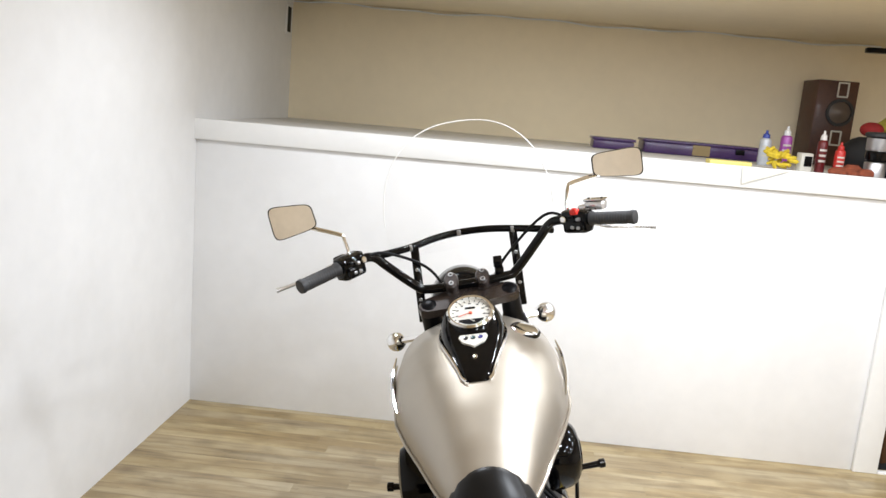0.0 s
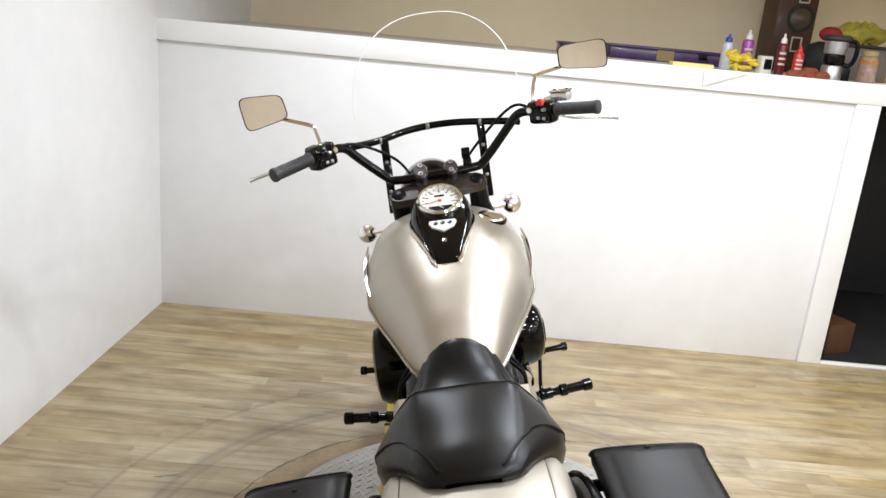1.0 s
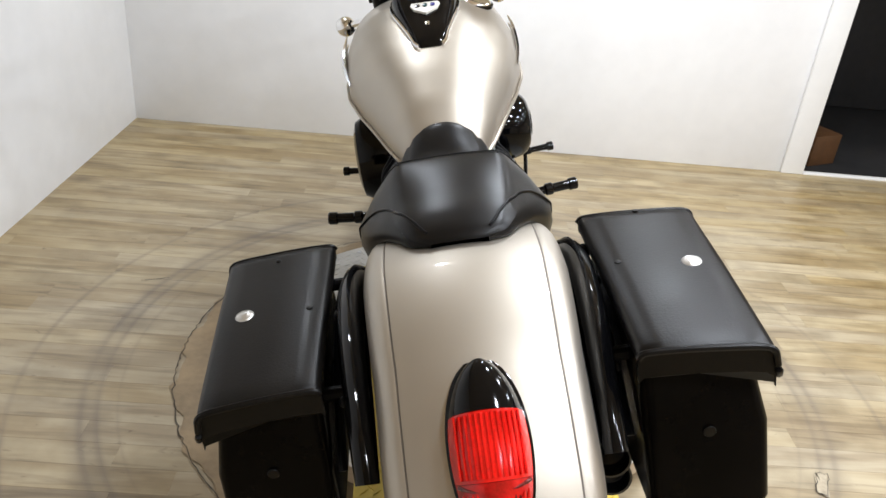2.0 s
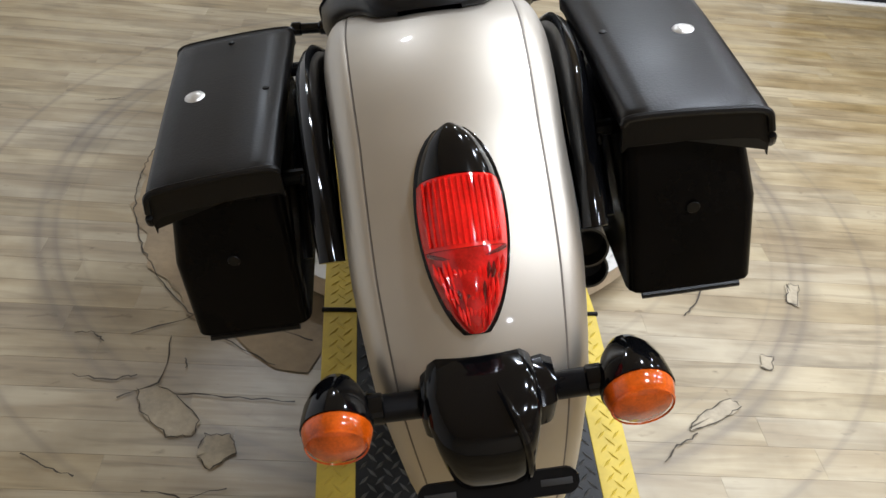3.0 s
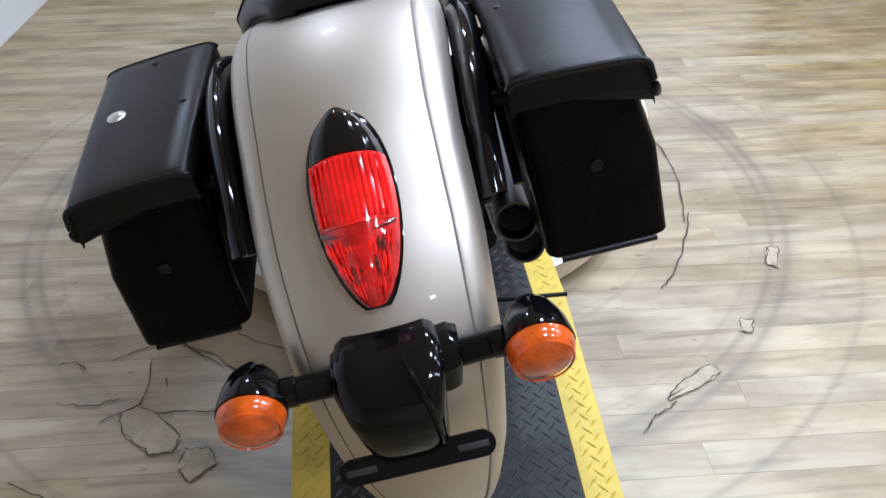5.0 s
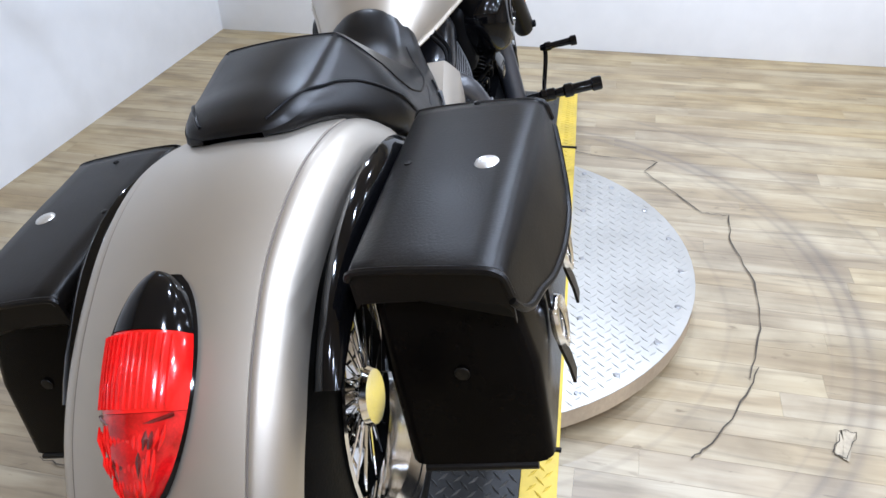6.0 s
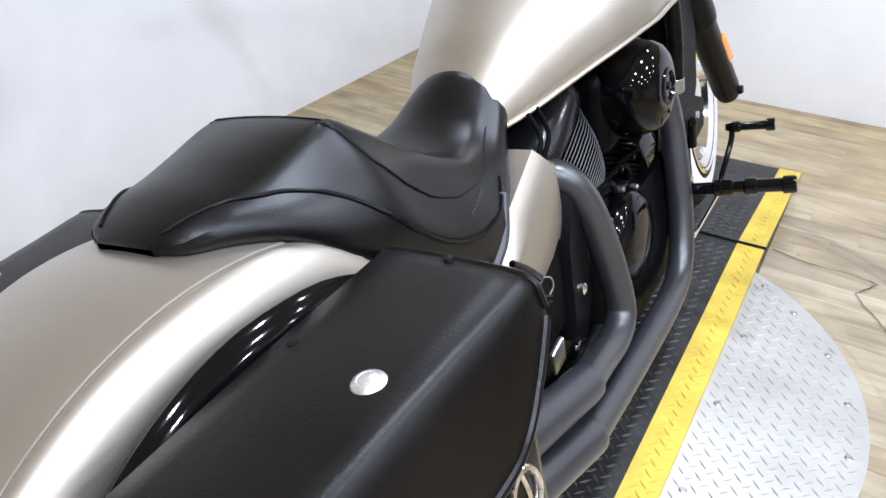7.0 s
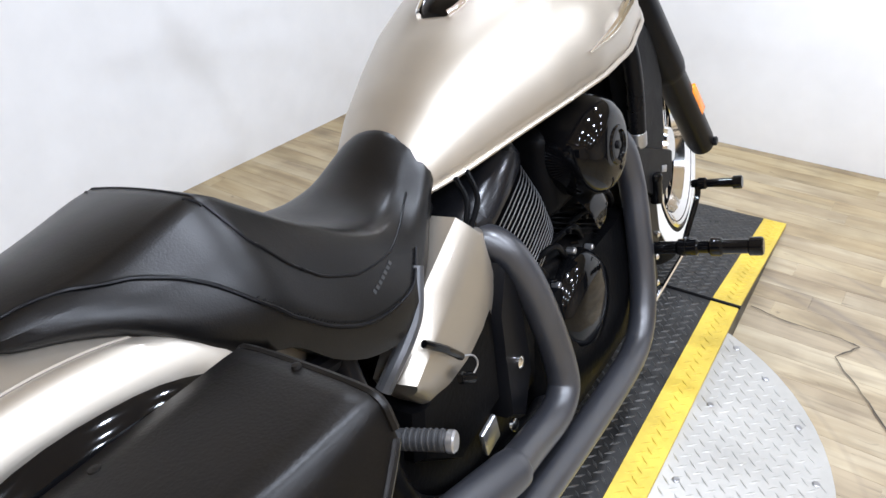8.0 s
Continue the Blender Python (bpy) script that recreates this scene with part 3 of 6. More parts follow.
_u = GM.to_3x3() @ Vector((1, 0, 0))
if abs(_u.x) < 0.7 or _u.x < 0:
    GM = Matrix.Translation(GO) @ Matrix((Vector((1, 0, 0)), gn.cross(Vector((1, 0, 0))), gn)).transposed().to_4x4()
ticks = Shape()
for i in range(17):
    a = radians(225 - 270 * i / 16)
    box(ticks, (0.047 * math.cos(a), 0.047 * math.sin(a), 0.0016), (0.009 if i % 2 == 0 else 0.006, 0.0022, 0.0008), 0, (0, 0, math.degrees(a)))
part("dial_marks", ticks.moved(GM), M_SATIN, gauge, "dark dial marks")
nums = Shape()
for i in range(9):
    a = radians(225 - 270 * i / 8)
    box(nums, (0.037 * math.cos(a), 0.037 * math.sin(a), 0.0016), (0.007, 0.004, 0.0006), 0)
part("dial_figures", nums.moved(GM), M_GREY, gauge)
part("needle", box(box(Shape(), (-0.016, -0.006, 0.004), (0.036, 0.0022, 0.001), 0, (0, 0, 20)), (0, 0, 0.003), (0.010, 0.010, 0.004), 0.002).moved(GM), mat("needle_red", (0.55, 0.10, 0.05), 0.5), gauge, "red needle")
part("odometer", box(Shape(), (0, 0.020, 0.0018), (0.028, 0.008, 0.001), 0.0005).moved(GM), M_SATIN, gauge, "dark odometer window")
fuel = Shape()
slab(fuel, [(0.036 * math.cos(radians(a)), -0.013 + 0.030 * math.sin(radians(a))) for a in range(200, 341, 14)], 0.0012, 0.0022, GM)
part("fuel_dial", fuel, M_SATIN, gauge, "dark fuel gauge")
part("fuel_needle", box(Shape(), (0.003, -0.030, 0.003), (0.014, 0.0018, 0.001), 0, (0, 0, -40)).moved(GM), M_DIAL, gauge)
part("gauge_glass", revolve(Shape(), [(0.0545, 0.0065), (0.0545, 0.008), (0.0, 0.0095)], GO, gn, 32), M_LENS, console, "clear dial glass").visible_shadow = False
# warning light panel under the dial
PN = Vector((0, -0.42, 1)).normalized()
PO = Vector((0, 0.628, tank_top(0, 0.628) + 0.031))
PM = Matrix.Translation(PO) @ Matrix((Vector((1, 0, 0)), PN.cross(Vector((1, 0, 0))), PN)).transposed().to_4x4()
panel = part("warning_panel", slab(Shape(), [(-0.034, 0.020), (0.034, 0.020), (0.038, 0.010), (0.030, -0.008), (0.0, -0.026), (-0.030, -0.008), (-0.038, 0.010)], -0.004, 0.003, PM, 0.001), M_DIAL, console, "white warning lamp panel")
for i, c in enumerate(((0.03, 0.03, 0.03), (0.02, 0.05, 0.05), (0.03, 0.03, 0.15))):
    part("warning_lamp", revolve(Shape(), [(0.0065, 0), (0.0065, 0.002), (0.0, 0.003)], PM @ Vector((-0.019 + 0.019 * i, 0.006, 0.0028)), PN, 14), mat("lamp_lens", c, 0.2), panel)
part("console_bolt", revolve(Shape(), [(0.007, 0), (0.006, 0.004), (0.0, 0.005)], (0, 0.575, tank_top(0, 0.575) + 0.020), (0, -0.3, 1), 12), M_CHROME, console)

# seat
SEAT = (  # y, half width top, half width bottom, z top centre, z top edge, z bottom
    (-0.350, 0.040, 0.042, 0.797, 0.793, 0.786),
    (-0.335, 0.074, 0.078, 0.808, 0.799, 0.780),
    (-0.290, 0.090, 0.100, 0.822, 0.808, 0.769),
    (-0.240, 0.098, 0.130, 0.826, 0.808, 0.748),
    (-0.190, 0.100, 0.158, 0.833, 0.817, 0.700),
    (-0.140, 0.100, 0.174, 0.838, 0.829, 0.670),
    (-0.105, 0.096, 0.176, 0.838, 0.834, 0.656),
    (-0.060, 0.108, 0.176, 0.788, 0.798, 0.606),
    (-0.010, 0.122, 0.174, 0.736, 0.758, 0.572),
    (0.050, 0.130, 0.173, 0.704, 0.718, 0.552),
    (0.110, 0.124, 0.168, 0.690, 0.688, 0.560),
    (0.170, 0.105, 0.150, 0.694, 0.680, 0.600),
    (0.220, 0.090, 0.126, 0.712, 0.688, 0.632),
    (0.265, 0.082, 0.106, 0.742, 0.708, 0.660),
    (0.295, 0.072, 0.096, 0.757, 0.727, 0.672),
    (0.318, 0.046, 0.066, 0.748, 0.728, 0.700),
)


def seat_row(f):
    return [float(np.interp(f, range(len(SEAT)), [r[c] for r in SEAT])) for c in range(6)]


def seat_half(f):
    """The right half of the seat's section, from the middle of the top to the bottom edge."""
    y, wt, wb, zc, ze, zb = np.array(seat_row(max(0, f - 0.33))) * 0.25 + np.array(seat_row(f)) * 0.5 + np.array(seat_row(min(len(SEAT) - 1, f + 0.33))) * 0.25
    half = [(wt * u, zc + (ze - zc) * u ** 2.2) for u in (0.0, 0.2, 0.4, 0.6, 0.8, 0.93)]
    half += [(wt * 1.04, ze - 0.010), (wt * 0.5 + wb * 0.5, ze * 0.7 + zb * 0.3), (wb * 0.98, ze * 0.38 + zb * 0.62), (wb, ze * 0.16 + zb * 0.84), (wb * 0.96, zb)]
    return y, half


def seat_pt(f, k, sx, out=0.0008):
    y, half = seat_half(f)
    return (sx * (float(np.interp(k, range(11), [p[0] for p in half])) + out), y, float(np.interp(k, range(11), [p[1] for p in half])))


seat_rings = []
for i in range((len(SEAT) - 1) * 3 + 1):
    y, half = seat_half(i / 3)
    seat_rings.append([(x, y, z) for x, z in half] + [(-x, y, z) for x, z in half[::-1][:-1]])
seat = part("seat", loft(Shape(), seat_rings), M_SEAT, bike, "black smooth vinyl solo seat with raised rear", 70)
for sx in (-1, 1):
    low = [seat_pt(f, float(np.interp(f, [0.9, 1.7, 2.5, 3.3, 3.8, 4.5, 5.0, 6.0, 7.2, 8.2, 9.0, 9.9, 10.8], [3.4, 3.9, 5.1, 6.2, 6.8, 7.4, 7.9, 8.7, 8.6, 8.5, 8.3, 8.15, 7.6])), sx) for f in np.linspace(0.9, 10.8, 56)]
    part("piping", tube(Shape(), low, 0.0026, 8, 2), M_SATIN, seat)
    stitch = Shape()
    for f in np.linspace(5.2, 10.8, 56):
        p = Vector(seat_pt(f, float(np.interp(f, [5.0, 6.0, 7.2, 8.2, 9.0, 9.9, 10.8], [7.75, 8.55, 8.45, 8.35, 8.15, 8.0, 7.45])), sx, 0.0004))
        box(stitch, p, (0.0012, 0.0034, 0.0012), 0)
    part("stitching", stitch, M_RUBBER, seat)
    high = [seat_pt(f, float(np.interp(f, [5.5, 5.9, 6.2, 6.9, 7.6, 8.6, 9.3, 10.2, 11.2, 12.2], [4.6, 6.2, 6.9, 7.2, 7.3, 7.2, 7.0, 6.7, 6.3, 5.8])), sx, 0.0004) for f in np.linspace(5.5, 12.2, 40)]
    part("seam", tube(Shape(), high, 0.0018, 8, 2), M_SATIN, seat)
cross = [seat_pt(5.75, abs(k), -1 if k < 0 else 1, 0.0) for k in np.linspace(-6, 6, 19)]
cross = [(x, y, z + 0.0005) for x, y, z in cross]
part("seam", tube(Shape(), cross, 0.0016, 6, 2), M_SATIN, seat)
lab = Shape()
for i in range(7):
    p = Vector(seat_pt(8.8 + i * 0.15, 7.65 - i * 0.09, 1, 0.0004))
    box(lab, p, (0.0012, 0.0050, 0.0060), 0, (25, -14, 0))
part("maker_mark", lab, M_GREY, seat, "small grey raised lettering bars")

# rear fender
AX, AZ, RF = -0.330, 0.310, 0.487


def fender_pt(th, u, lift=0.0):
    """th: degrees back from the top; u: -1..1 across. A shallow crown, a stepped crease, then a rounded side roll."""
    w = float(np.interp(th, [-50, -34, -22, 5, 30, 50, 68, 84, 95, 104, 109, 112.5], [0.115, 0.142, 0.164, 0.158, 0.143, 0.140, 0.129, 0.106, 0.080, 0.051, 0.028, 0.003]))
    au = abs(u)
    side = 0.068 if th < 70 else max(0.02, 0.068 - (th - 70) * 0.0012)
    step = float(np.interp(th, [-70, 80, 104], [1, 1, 0]))
    if au < 0.64:
        x, d = au / 0.64 * 0.740, 0.014 * (au / 0.64) ** 2
    elif au < 0.66:                                  # a narrow groove beside the crown
        x, d = 0.740 + (au - 0.64), 0.014 + step * float(np.interp(au, [0.64, 0.648, 0.66], [0, 0.0055, 0.002]))
    else:
        k = (au - 0.66) / 0.34 * math.pi / 2
        x, d = 0.760 + 0.240 * math.sin(k), 0.014 + 0.002 * step + (side - 0.014) * (1 - math.cos(k))
    a = radians(th)
    r = RF - d + lift + fender_in(th)
    return (math.copysign(x * w, u), AX - r * math.sin(a), AZ + r * math.cos(a))


def fender_in(th):
    """How far the fender runs inside its circle, towards the seat and the tail."""
    return float(np.interp(th, [-70, -20, -8, 8, 22, 35, 48, 60, 72, 86, 100, 112], [-0.048, -0.034, -0.020, -0.006, 0.003, 0.010, 0.019, 0.028, 0.030, 0.023, 0.010, -0.010]))


HALF_U = [0, 0.16, 0.32, 0.48, 0.60, 0.632, 0.6399, 0.644, 0.648, 0.652, 0.6601, 0.67, 0.70, 0.75, 0.80, 0.85, 0.90, 0.95, 0.98, 1]
US = [-u for u in HALF_U[:0:-1]] + HALF_U
outer_r = [[fender_pt(th, u) for u in US] + [fender_pt(th, u, -0.006) for u in US[::-1]] for th in np.linspace(-48, 112, 72)]
fender = part("rear_fender", loft(Shape(), outer_r), M_PAINT, bike, "champagne pearl wide rear fender with a pointed tail", 40)
# dark tube laid in the groove to paint the crease's shade
M_CREASE_SHADE = mat("crease_shade", (0.13, 0.11, 0.092), 0.6, 0.2)
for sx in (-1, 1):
    part("crease_shade_line", tube(Shape(), [fender_pt(th, sx * 0.649, 0.0010) for th in np.linspace(-34, 98, 40)], 0.0026, 8, 2), M_CREASE_SHADE, fender, "dark line in the crease, shade put into its colour")
for sx in (-1, 1):
    strut = []
    for th in np.linspace(-36, 46, 24):
        w = 0.010 + 0.012 * math.sin(math.pi * min(1, max(0, (th + 46) / 100))) ** 0.5
        a = radians(th)
        xc = float(np.interp(th, [-36, 0, 30, 80], [0.176, 0.183, 0.168, 0.150]))
        ring_c = []
        for j in range(12):
            b = 2 * math.pi * j / 12
            r = RF + fender_in(th) - 0.078 + 0.034 * math.sin(math.pi * (th + 48) / 102) * math.sin(b)
            ring_c.append((sx * (xc + w * math.cos(b) * (1 - 0.35 * math.sin(b))), AX - r * math.sin(a), AZ + r * math.cos(a)))
        strut.append(ring_c)
    st = part("fender_strut", loft(Shape(), strut), M_BLACK, bike, "gloss black fender strut cover")
    for th in (-22, 6, 30):
        a = radians(th)
        r = RF + fender_in(th) - 0.085
        part("strut_bolt", revolve(Shape(), [(0.008, 0), (0.008, 0.003), (0.005, 0.006), (0, 0.007)], (sx * (float(np.interp(th, [0, 30, 80], [0.203, 0.188, 0.168]))), AX - r * math.sin(a), AZ + r * math.cos(a)), (sx, 0, 0.2), 12), M_SATIN, st)

# tail lamp


def lamp_pt(x, v, h):
    th = 44.3 - math.degrees(v / 0.52)
    p = Vector(fender_pt(th, max(-0.63, min(0.63, x / 0.142 / 0.74 * 0.64))))
    a = radians(th)
    return p + h * Vector((0, -math.sin(a), math.cos(a)))


def lamp_shell(lo, hi, top, scale=1.0, rows=16, cols=13):
    """The domed lens between two heights along its length."""
    rings = []
    for i in range(rows + 1):
        v = lo + (hi - lo) * i / rows
        half = 0.050 * scale * math.sqrt(max(0.0004, 1 - (v / (0.124 * scale)) ** 2)) * (1 + 0.08 * v / 0.124)
        up = []
        for j in range(cols):
            t = -1 + 2 * j / (cols - 1)
            up.append(lamp_pt(half * t, v, 0.004 + top * math.sqrt(max(0, 1 - t * t)) * math.sqrt(max(0, 1 - (v / 0.13) ** 2)) ** 0.7))
        rings.append(up + [lamp_pt(half * 0.9, v, -0.003), lamp_pt(-half * 0.9, v, -0.003)])
    return loft(Shape(), rings)


tail = part("tail_lamp", lamp_shell(-0.1235, 0.1235, 0.008, 1.055, 22), M_BLACK, bike, "oval tail lamp with black surround and red lens")
part("hood", lamp_shell(0.052, 0.121, 0.040), M_BLACK, tail, "gloss black lamp hood")
up_lens = part("upper_lens", lamp_shell(-0.028, 0.0515, 0.038), M_RED, tail, "ribbed bright red lens")
for x in np.linspace(-0.039, 0.039, 13):
    part("lens_rib", tube(Shape(), [lamp_pt(x, v, 0.0040 + 0.0375 * math.sqrt(1 - (x / 0.052) ** 2)) for v in (-0.024, 0.0, 0.024, 0.048)], 0.0020, 6, 3), M_RED, up_lens)
low_lens = part("lower_lens", lamp_shell(-0.119, -0.0285, 0.037), M_REDDK, tail, "faceted dark red reflector lens")
# the arc of shade between the lenses is put into this strip
part("lens_divider", tube(Shape(), [lamp_pt(x, -0.030 - 0.010 * (1 - (x / 0.045) ** 2), 0.0365 * math.sqrt(1 - (x / 0.053) ** 2)) for x in np.linspace(-0.043, 0.043, 9)], 0.0024, 8, 2), M_REDLINE, tail, "dark red ridge between the lenses, coloured as their shadow arc")
rl = random.Random(12)
for k in range(-7, 8):
    x0 = k * 0.0058
    for v0, v1, r in ((-0.040, -0.066, 0.0034), (-0.064, -0.088, 0.0030), (-0.086, -0.108, 0.0026)):
        sh = 1 - (-v0 - 0.03) * 4.6
        if abs(x0 * sh) > 0.048 * math.sqrt(max(0, 1 - (v1 / 0.119) ** 2)):
            continue
        v0, v1 = v0 + rl.uniform(-0.006, 0.006), v1 + rl.uniform(-0.006, 0.006)
        dome = lambda x, v: 0.0045 + 0.0335 * math.sqrt(max(0, 1 - (x / 0.056) ** 2)) * math.sqrt(max(0, 1 - (v / 0.132) ** 2)) ** 0.7
        pts = [(x0 * sh, v0), (x0 * sh * 0.94, (v0 + v1) / 2), (x0 * sh * 0.84, v1)]
        part("facet", tube(Shape(), [lamp_pt(x, v, dome(x, v)) for x, v in pts], [0.0008, r, 0.0006], 6, 3), M_RED if rl.random() < 0.86 else M_REDLINE, low_lens)

# rear signal bar, lamps and plate holder
def housing_ring(z, x0, x1, y0, y1, p=0.55, n=28):
    """A rounded four-sided ring at one height."""
    pts = []
    for j in range(n):
        a = 2 * math.pi * j / n
        c, d = math.cos(a), math.sin(a)
        pts.append(((x0 + x1) / 2 + (x1 - x0) / 2 * math.copysign(abs(c) ** p, c), (y0 + y1) / 2 + (y1 - y0) / 2 * math.copysign(abs(d) ** p, d), z))
    return pts


sig = part("signal_bracket", loft(Shape(), [housing_ring(*r) for r in ((0.426, -0.040, 0.034, -0.852, -0.80), (0.432, -0.047, 0.042, -0.866, -0.79), (0.450, -0.051, 0.046, -0.877, -0.78), (0.480, -0.056, 0.050, -0.884, -0.775),
           (0.510, -0.062, 0.055, -0.882, -0.77), (0.528, -0.066, 0.059, -0.872, -0.765), (0.542, -0.067, 0.061, -0.856, -0.76), (0.553, -0.062, 0.056, -0.836, -0.76), (0.559, -0.050, 0.046, -0.810, -0.76))]), M_BLACK, bike, "gloss black shield-shaped signal housing", 50)
part("housing_ridge", tube(Shape(), [(0.014, -0.828, 0.569), (0.026, -0.856, 0.549), (0.036, -0.875, 0.520), (0.039, -0.880, 0.48), (0.035, -0.874, 0.45)], [0.001, 0.004, 0.005, 0.004, 0.001], 8, 4), M_BLACK, sig)
part("housing_yoke", loft(Shape(), [housing_ring(*r, 0.28) for r in ((0.490, -0.062, 0.060, -0.828, -0.77), (0.497, -0.072, 0.074, -0.838, -0.765), (0.528, -0.074, 0.080, -0.838, -0.76), (0.541, -0.070, 0.080, -0.826, -0.755), (0.548, -0.062, 0.068, -0.806, -0.755))]), M_BLACK, sig, "gloss black angular arm yoke", 28)
for sx in (-1, 1):
    part("signal_arm", rod(Shape(), (sx * 0.07, -0.800, 0.515), (sx * 0.135, -0.806, 0.524), 0.0165, 14), M_SATIN, sig, "satin black signal arm")
    part("arm_collar", rod(Shape(), (sx * 0.112, -0.804, 0.521), (sx * 0.136, -0.806, 0.524), 0.0185, 14), M_BLACK, sig)
    so, sd = Vector((sx * 0.166, -0.812, 0.527)), Vector((0, -1.0, -0.10)).normalized()
    shell = part("signal_lamp", revolve(Shape(), [(0.004, -0.052), (0.018, -0.046), (0.030, -0.030), (0.038, -0.008), (0.041, 0.012), (0.041, 0.018), (0.036, 0.019)], so, sd, 24), M_BLACK, sig, "black bullet signal lamp")
    part("lens", revolve(Shape(), [(0.0385, 0.014), (0.0395, 0.022), (0.036, 0.034), (0.026, 0.042), (0.0, 0.046)], so, sd, 24), M_ORANGE, shell, "orange lens")
    lines = Shape()
    for k in (0.034,):
        revolve(lines, [(k - 0.0015, 0.0462 - 6.6 * k * k), (k, 0.0480 - 6.6 * k * k), (k + 0.0015, 0.0458 - 6.6 * k * k)], so, sd, 24, None, True)
    part("lens_ring", lines, M_ORANGE, shell)
plate = Shape()
PLM = Matrix.Translation((0.0, -0.866, 0.415)) @ Euler((radians(58), 0, 0)).to_matrix().to_4x4()
hw = 0.092
out_o = [(hw * math.copysign(1, c) - math.copysign(0.016, c) + 0.016 * c, 0.016 * s) for c, s in [(math.cos(radians(a)), math.sin(radians(a))) for a in range(5, 365, 15)]]
slab(plate, out_o, -0.002, 0.002, PLM)
holder = part("plate_holder", plate, M_SATIN, bike, "black slotted number plate holder")
holder.location = (0, -0.003, 0.022)
sig.location = (-0.001, 0.0, 0.002)
for sx in (-1, 1):
    part("slot", box(Shape(), (sx * 0.066, 0, 0.0022), (0.036, 0.008, 0.0012), 0.0005).moved(PLM), M_GREY, holder)
part("plate_stay", box(Shape(), (0, -0.845, 0.415), (0.05, 0.03, 0.06), 0.006, (20, 0, 0)), M_SATIN, holder)

# saddlebags
def bag(sx):
    y0, y1 = -0.590, -0.190
    dyb = 0.013 * -sx
    # body, its back leaning out towards the bottom
    rows = []
    for z, xi, xo, dy in ((0.452, 0.222, 0.376, 0.004), (0.462, 0.216, 0.385, 0.012), (0.58, 0.213, 0.385, -0.012), (0.66, 0.213, 0.368, -0.030), (0.705, 0.216, 0.356, -0.036)):
        ya, yb = y0 - dy, y1 - 0.045
        r = 0.018
        pts = []
        for cx, cy, a0 in ((xo - r, yb - r, 0), (xi + r, yb - r, 90), (xi + r, ya + r, 180), (xo - r, ya + r, 270)):
            for k in range(4):
                a = radians(a0 + 30 * k)
                pts.append((sx * (cx + r * math.cos(a)), cy + r * math.sin(a) + dyb, z))
        rows.append(pts)
    # body takes the shaded leather copy, the lid the plain one
    body = part("saddlebag", loft(Shape(), rows), M_BAG_SHADED, bike, "black leather hard saddlebag with domed lid", 50)
    # lid: gently arched top, ridged at the outer side, flap rounded at its corners
    sk = lambda x: -0.13 * (x - 0.213)
    ox = lambda x, y: x + 0.05 * (y + 0.56) * max(0.0, (x - 0.2) / 0.17)      # the lid widens towards the front
    top = [(0.206, 0.704), (0.205, 0.722), (0.212, 0.730), (0.24, 0.733), (0.28, 0.734), (0.340, 0.733), (0.363, 0.7305), (0.372, 0.724)]
    rings, flap_edge = [], []
    for y, zl, depth in ((-0.575, -0.010, 0.026), (-0.573, -0.005, 0.036), (-0.562, -0.003, 0.052), (-0.54, -0.002, 0.067), (-0.50, -0.001, 0.080), (-0.45, 0, 0.100), (-0.38, 0.001, 0.113), (-0.31, 0.001, 0.112), (-0.27, 0.0, 0.098), (-0.235, 0.0, 0.074), (-0.212, 0.0, 0.055), (-0.194, -0.001, 0.038), (-0.190, -0.005, 0.030)):
        prof = top + [(0.372 + 0.23 * depth * k ** 0.85, 0.724 - depth * k) for k in (0.2, 0.45, 0.75, 1.0)]
        inner = [(x - 0.005 if x > 0.3 else x + 0.004, z - (0.006 if z > 0.7 else 0.0)) for x, z in prof[::-1]]
        rings.append([(sx * ox(x, y), y + dyb + sk(x), z + zl) for x, z in prof + inner])
        flap_edge.append((sx * ox(0.3715 + 0.23 * depth, y), y + dyb + sk(0.401), 0.724 - depth + zl))
    lid = part("lid", loft(Shape(), rings), M_BAG, body, "black leather lid flap", 50)
    for yy, zz in ((-0.5755, -0.009), (-0.1895, -0.005)):
        part("piping", tube(Shape(), [(sx * ox(x, yy), yy + dyb + sk(x), z + zz) for x, z in top[1:] + [(0.375, 0.712), (0.377, 0.702)]], 0.0048, 8, 3), M_BAG, lid, "rolled black edge")
    part("piping", tube(Shape(), flap_edge, 0.0045, 8, 4), M_BAG, lid, "rolled black edge")
    lip = [[(sx * x, -0.573 - 0.003 * k + dyb + sk(x), z - 0.012 - 0.036 * k) for x, z in top[1:] + [(0.374, 0.714), (0.376, 0.706)]] for k in (0, 0.5, 1)]
    part("lid_lip", loft(Shape(), [r + [(x, y + 0.006, z) for x, y, z in r[::-1]] for r in lip]), M_BAG, lid)
    part("piping", tube(Shape(), [(sx * x, y0 - 0.0125 + dyb, 0.4575) for x in (0.366, 0.30, 0.234)], 0.0045, 8, 2), M_BAG, body)
    part("rivet", revolve(Shape(), [(0.009, 0), (0.008, 0.0015), (0.0, 0.002)], (sx * 0.30, -0.580 + dyb, 0.58), (0, -1, 0.06), 16), M_BAG, body)
    part("concho", revolve(Shape(), [(0.0155, 0), (0.0155, 0.002), (0.0138, 0.0045), (0.010, 0.0062), (0.0092, 0.0058), (0.006, 0.0072), (0, 0.0078)], (sx * 0.335, -0.388 + (dyb if sx > 0 else 0.012), 0.7315), (sx * 0.05, 0, 1), 24), M_STUD, lid, "engraved silver stud")
    part("rivet", revolve(Shape(), [(0.006, 0), (0.005, 0.003), (0, 0.004)], (sx * 0.232, -0.375, 0.7315), (0, 0, 1), 12), M_BAG, lid)
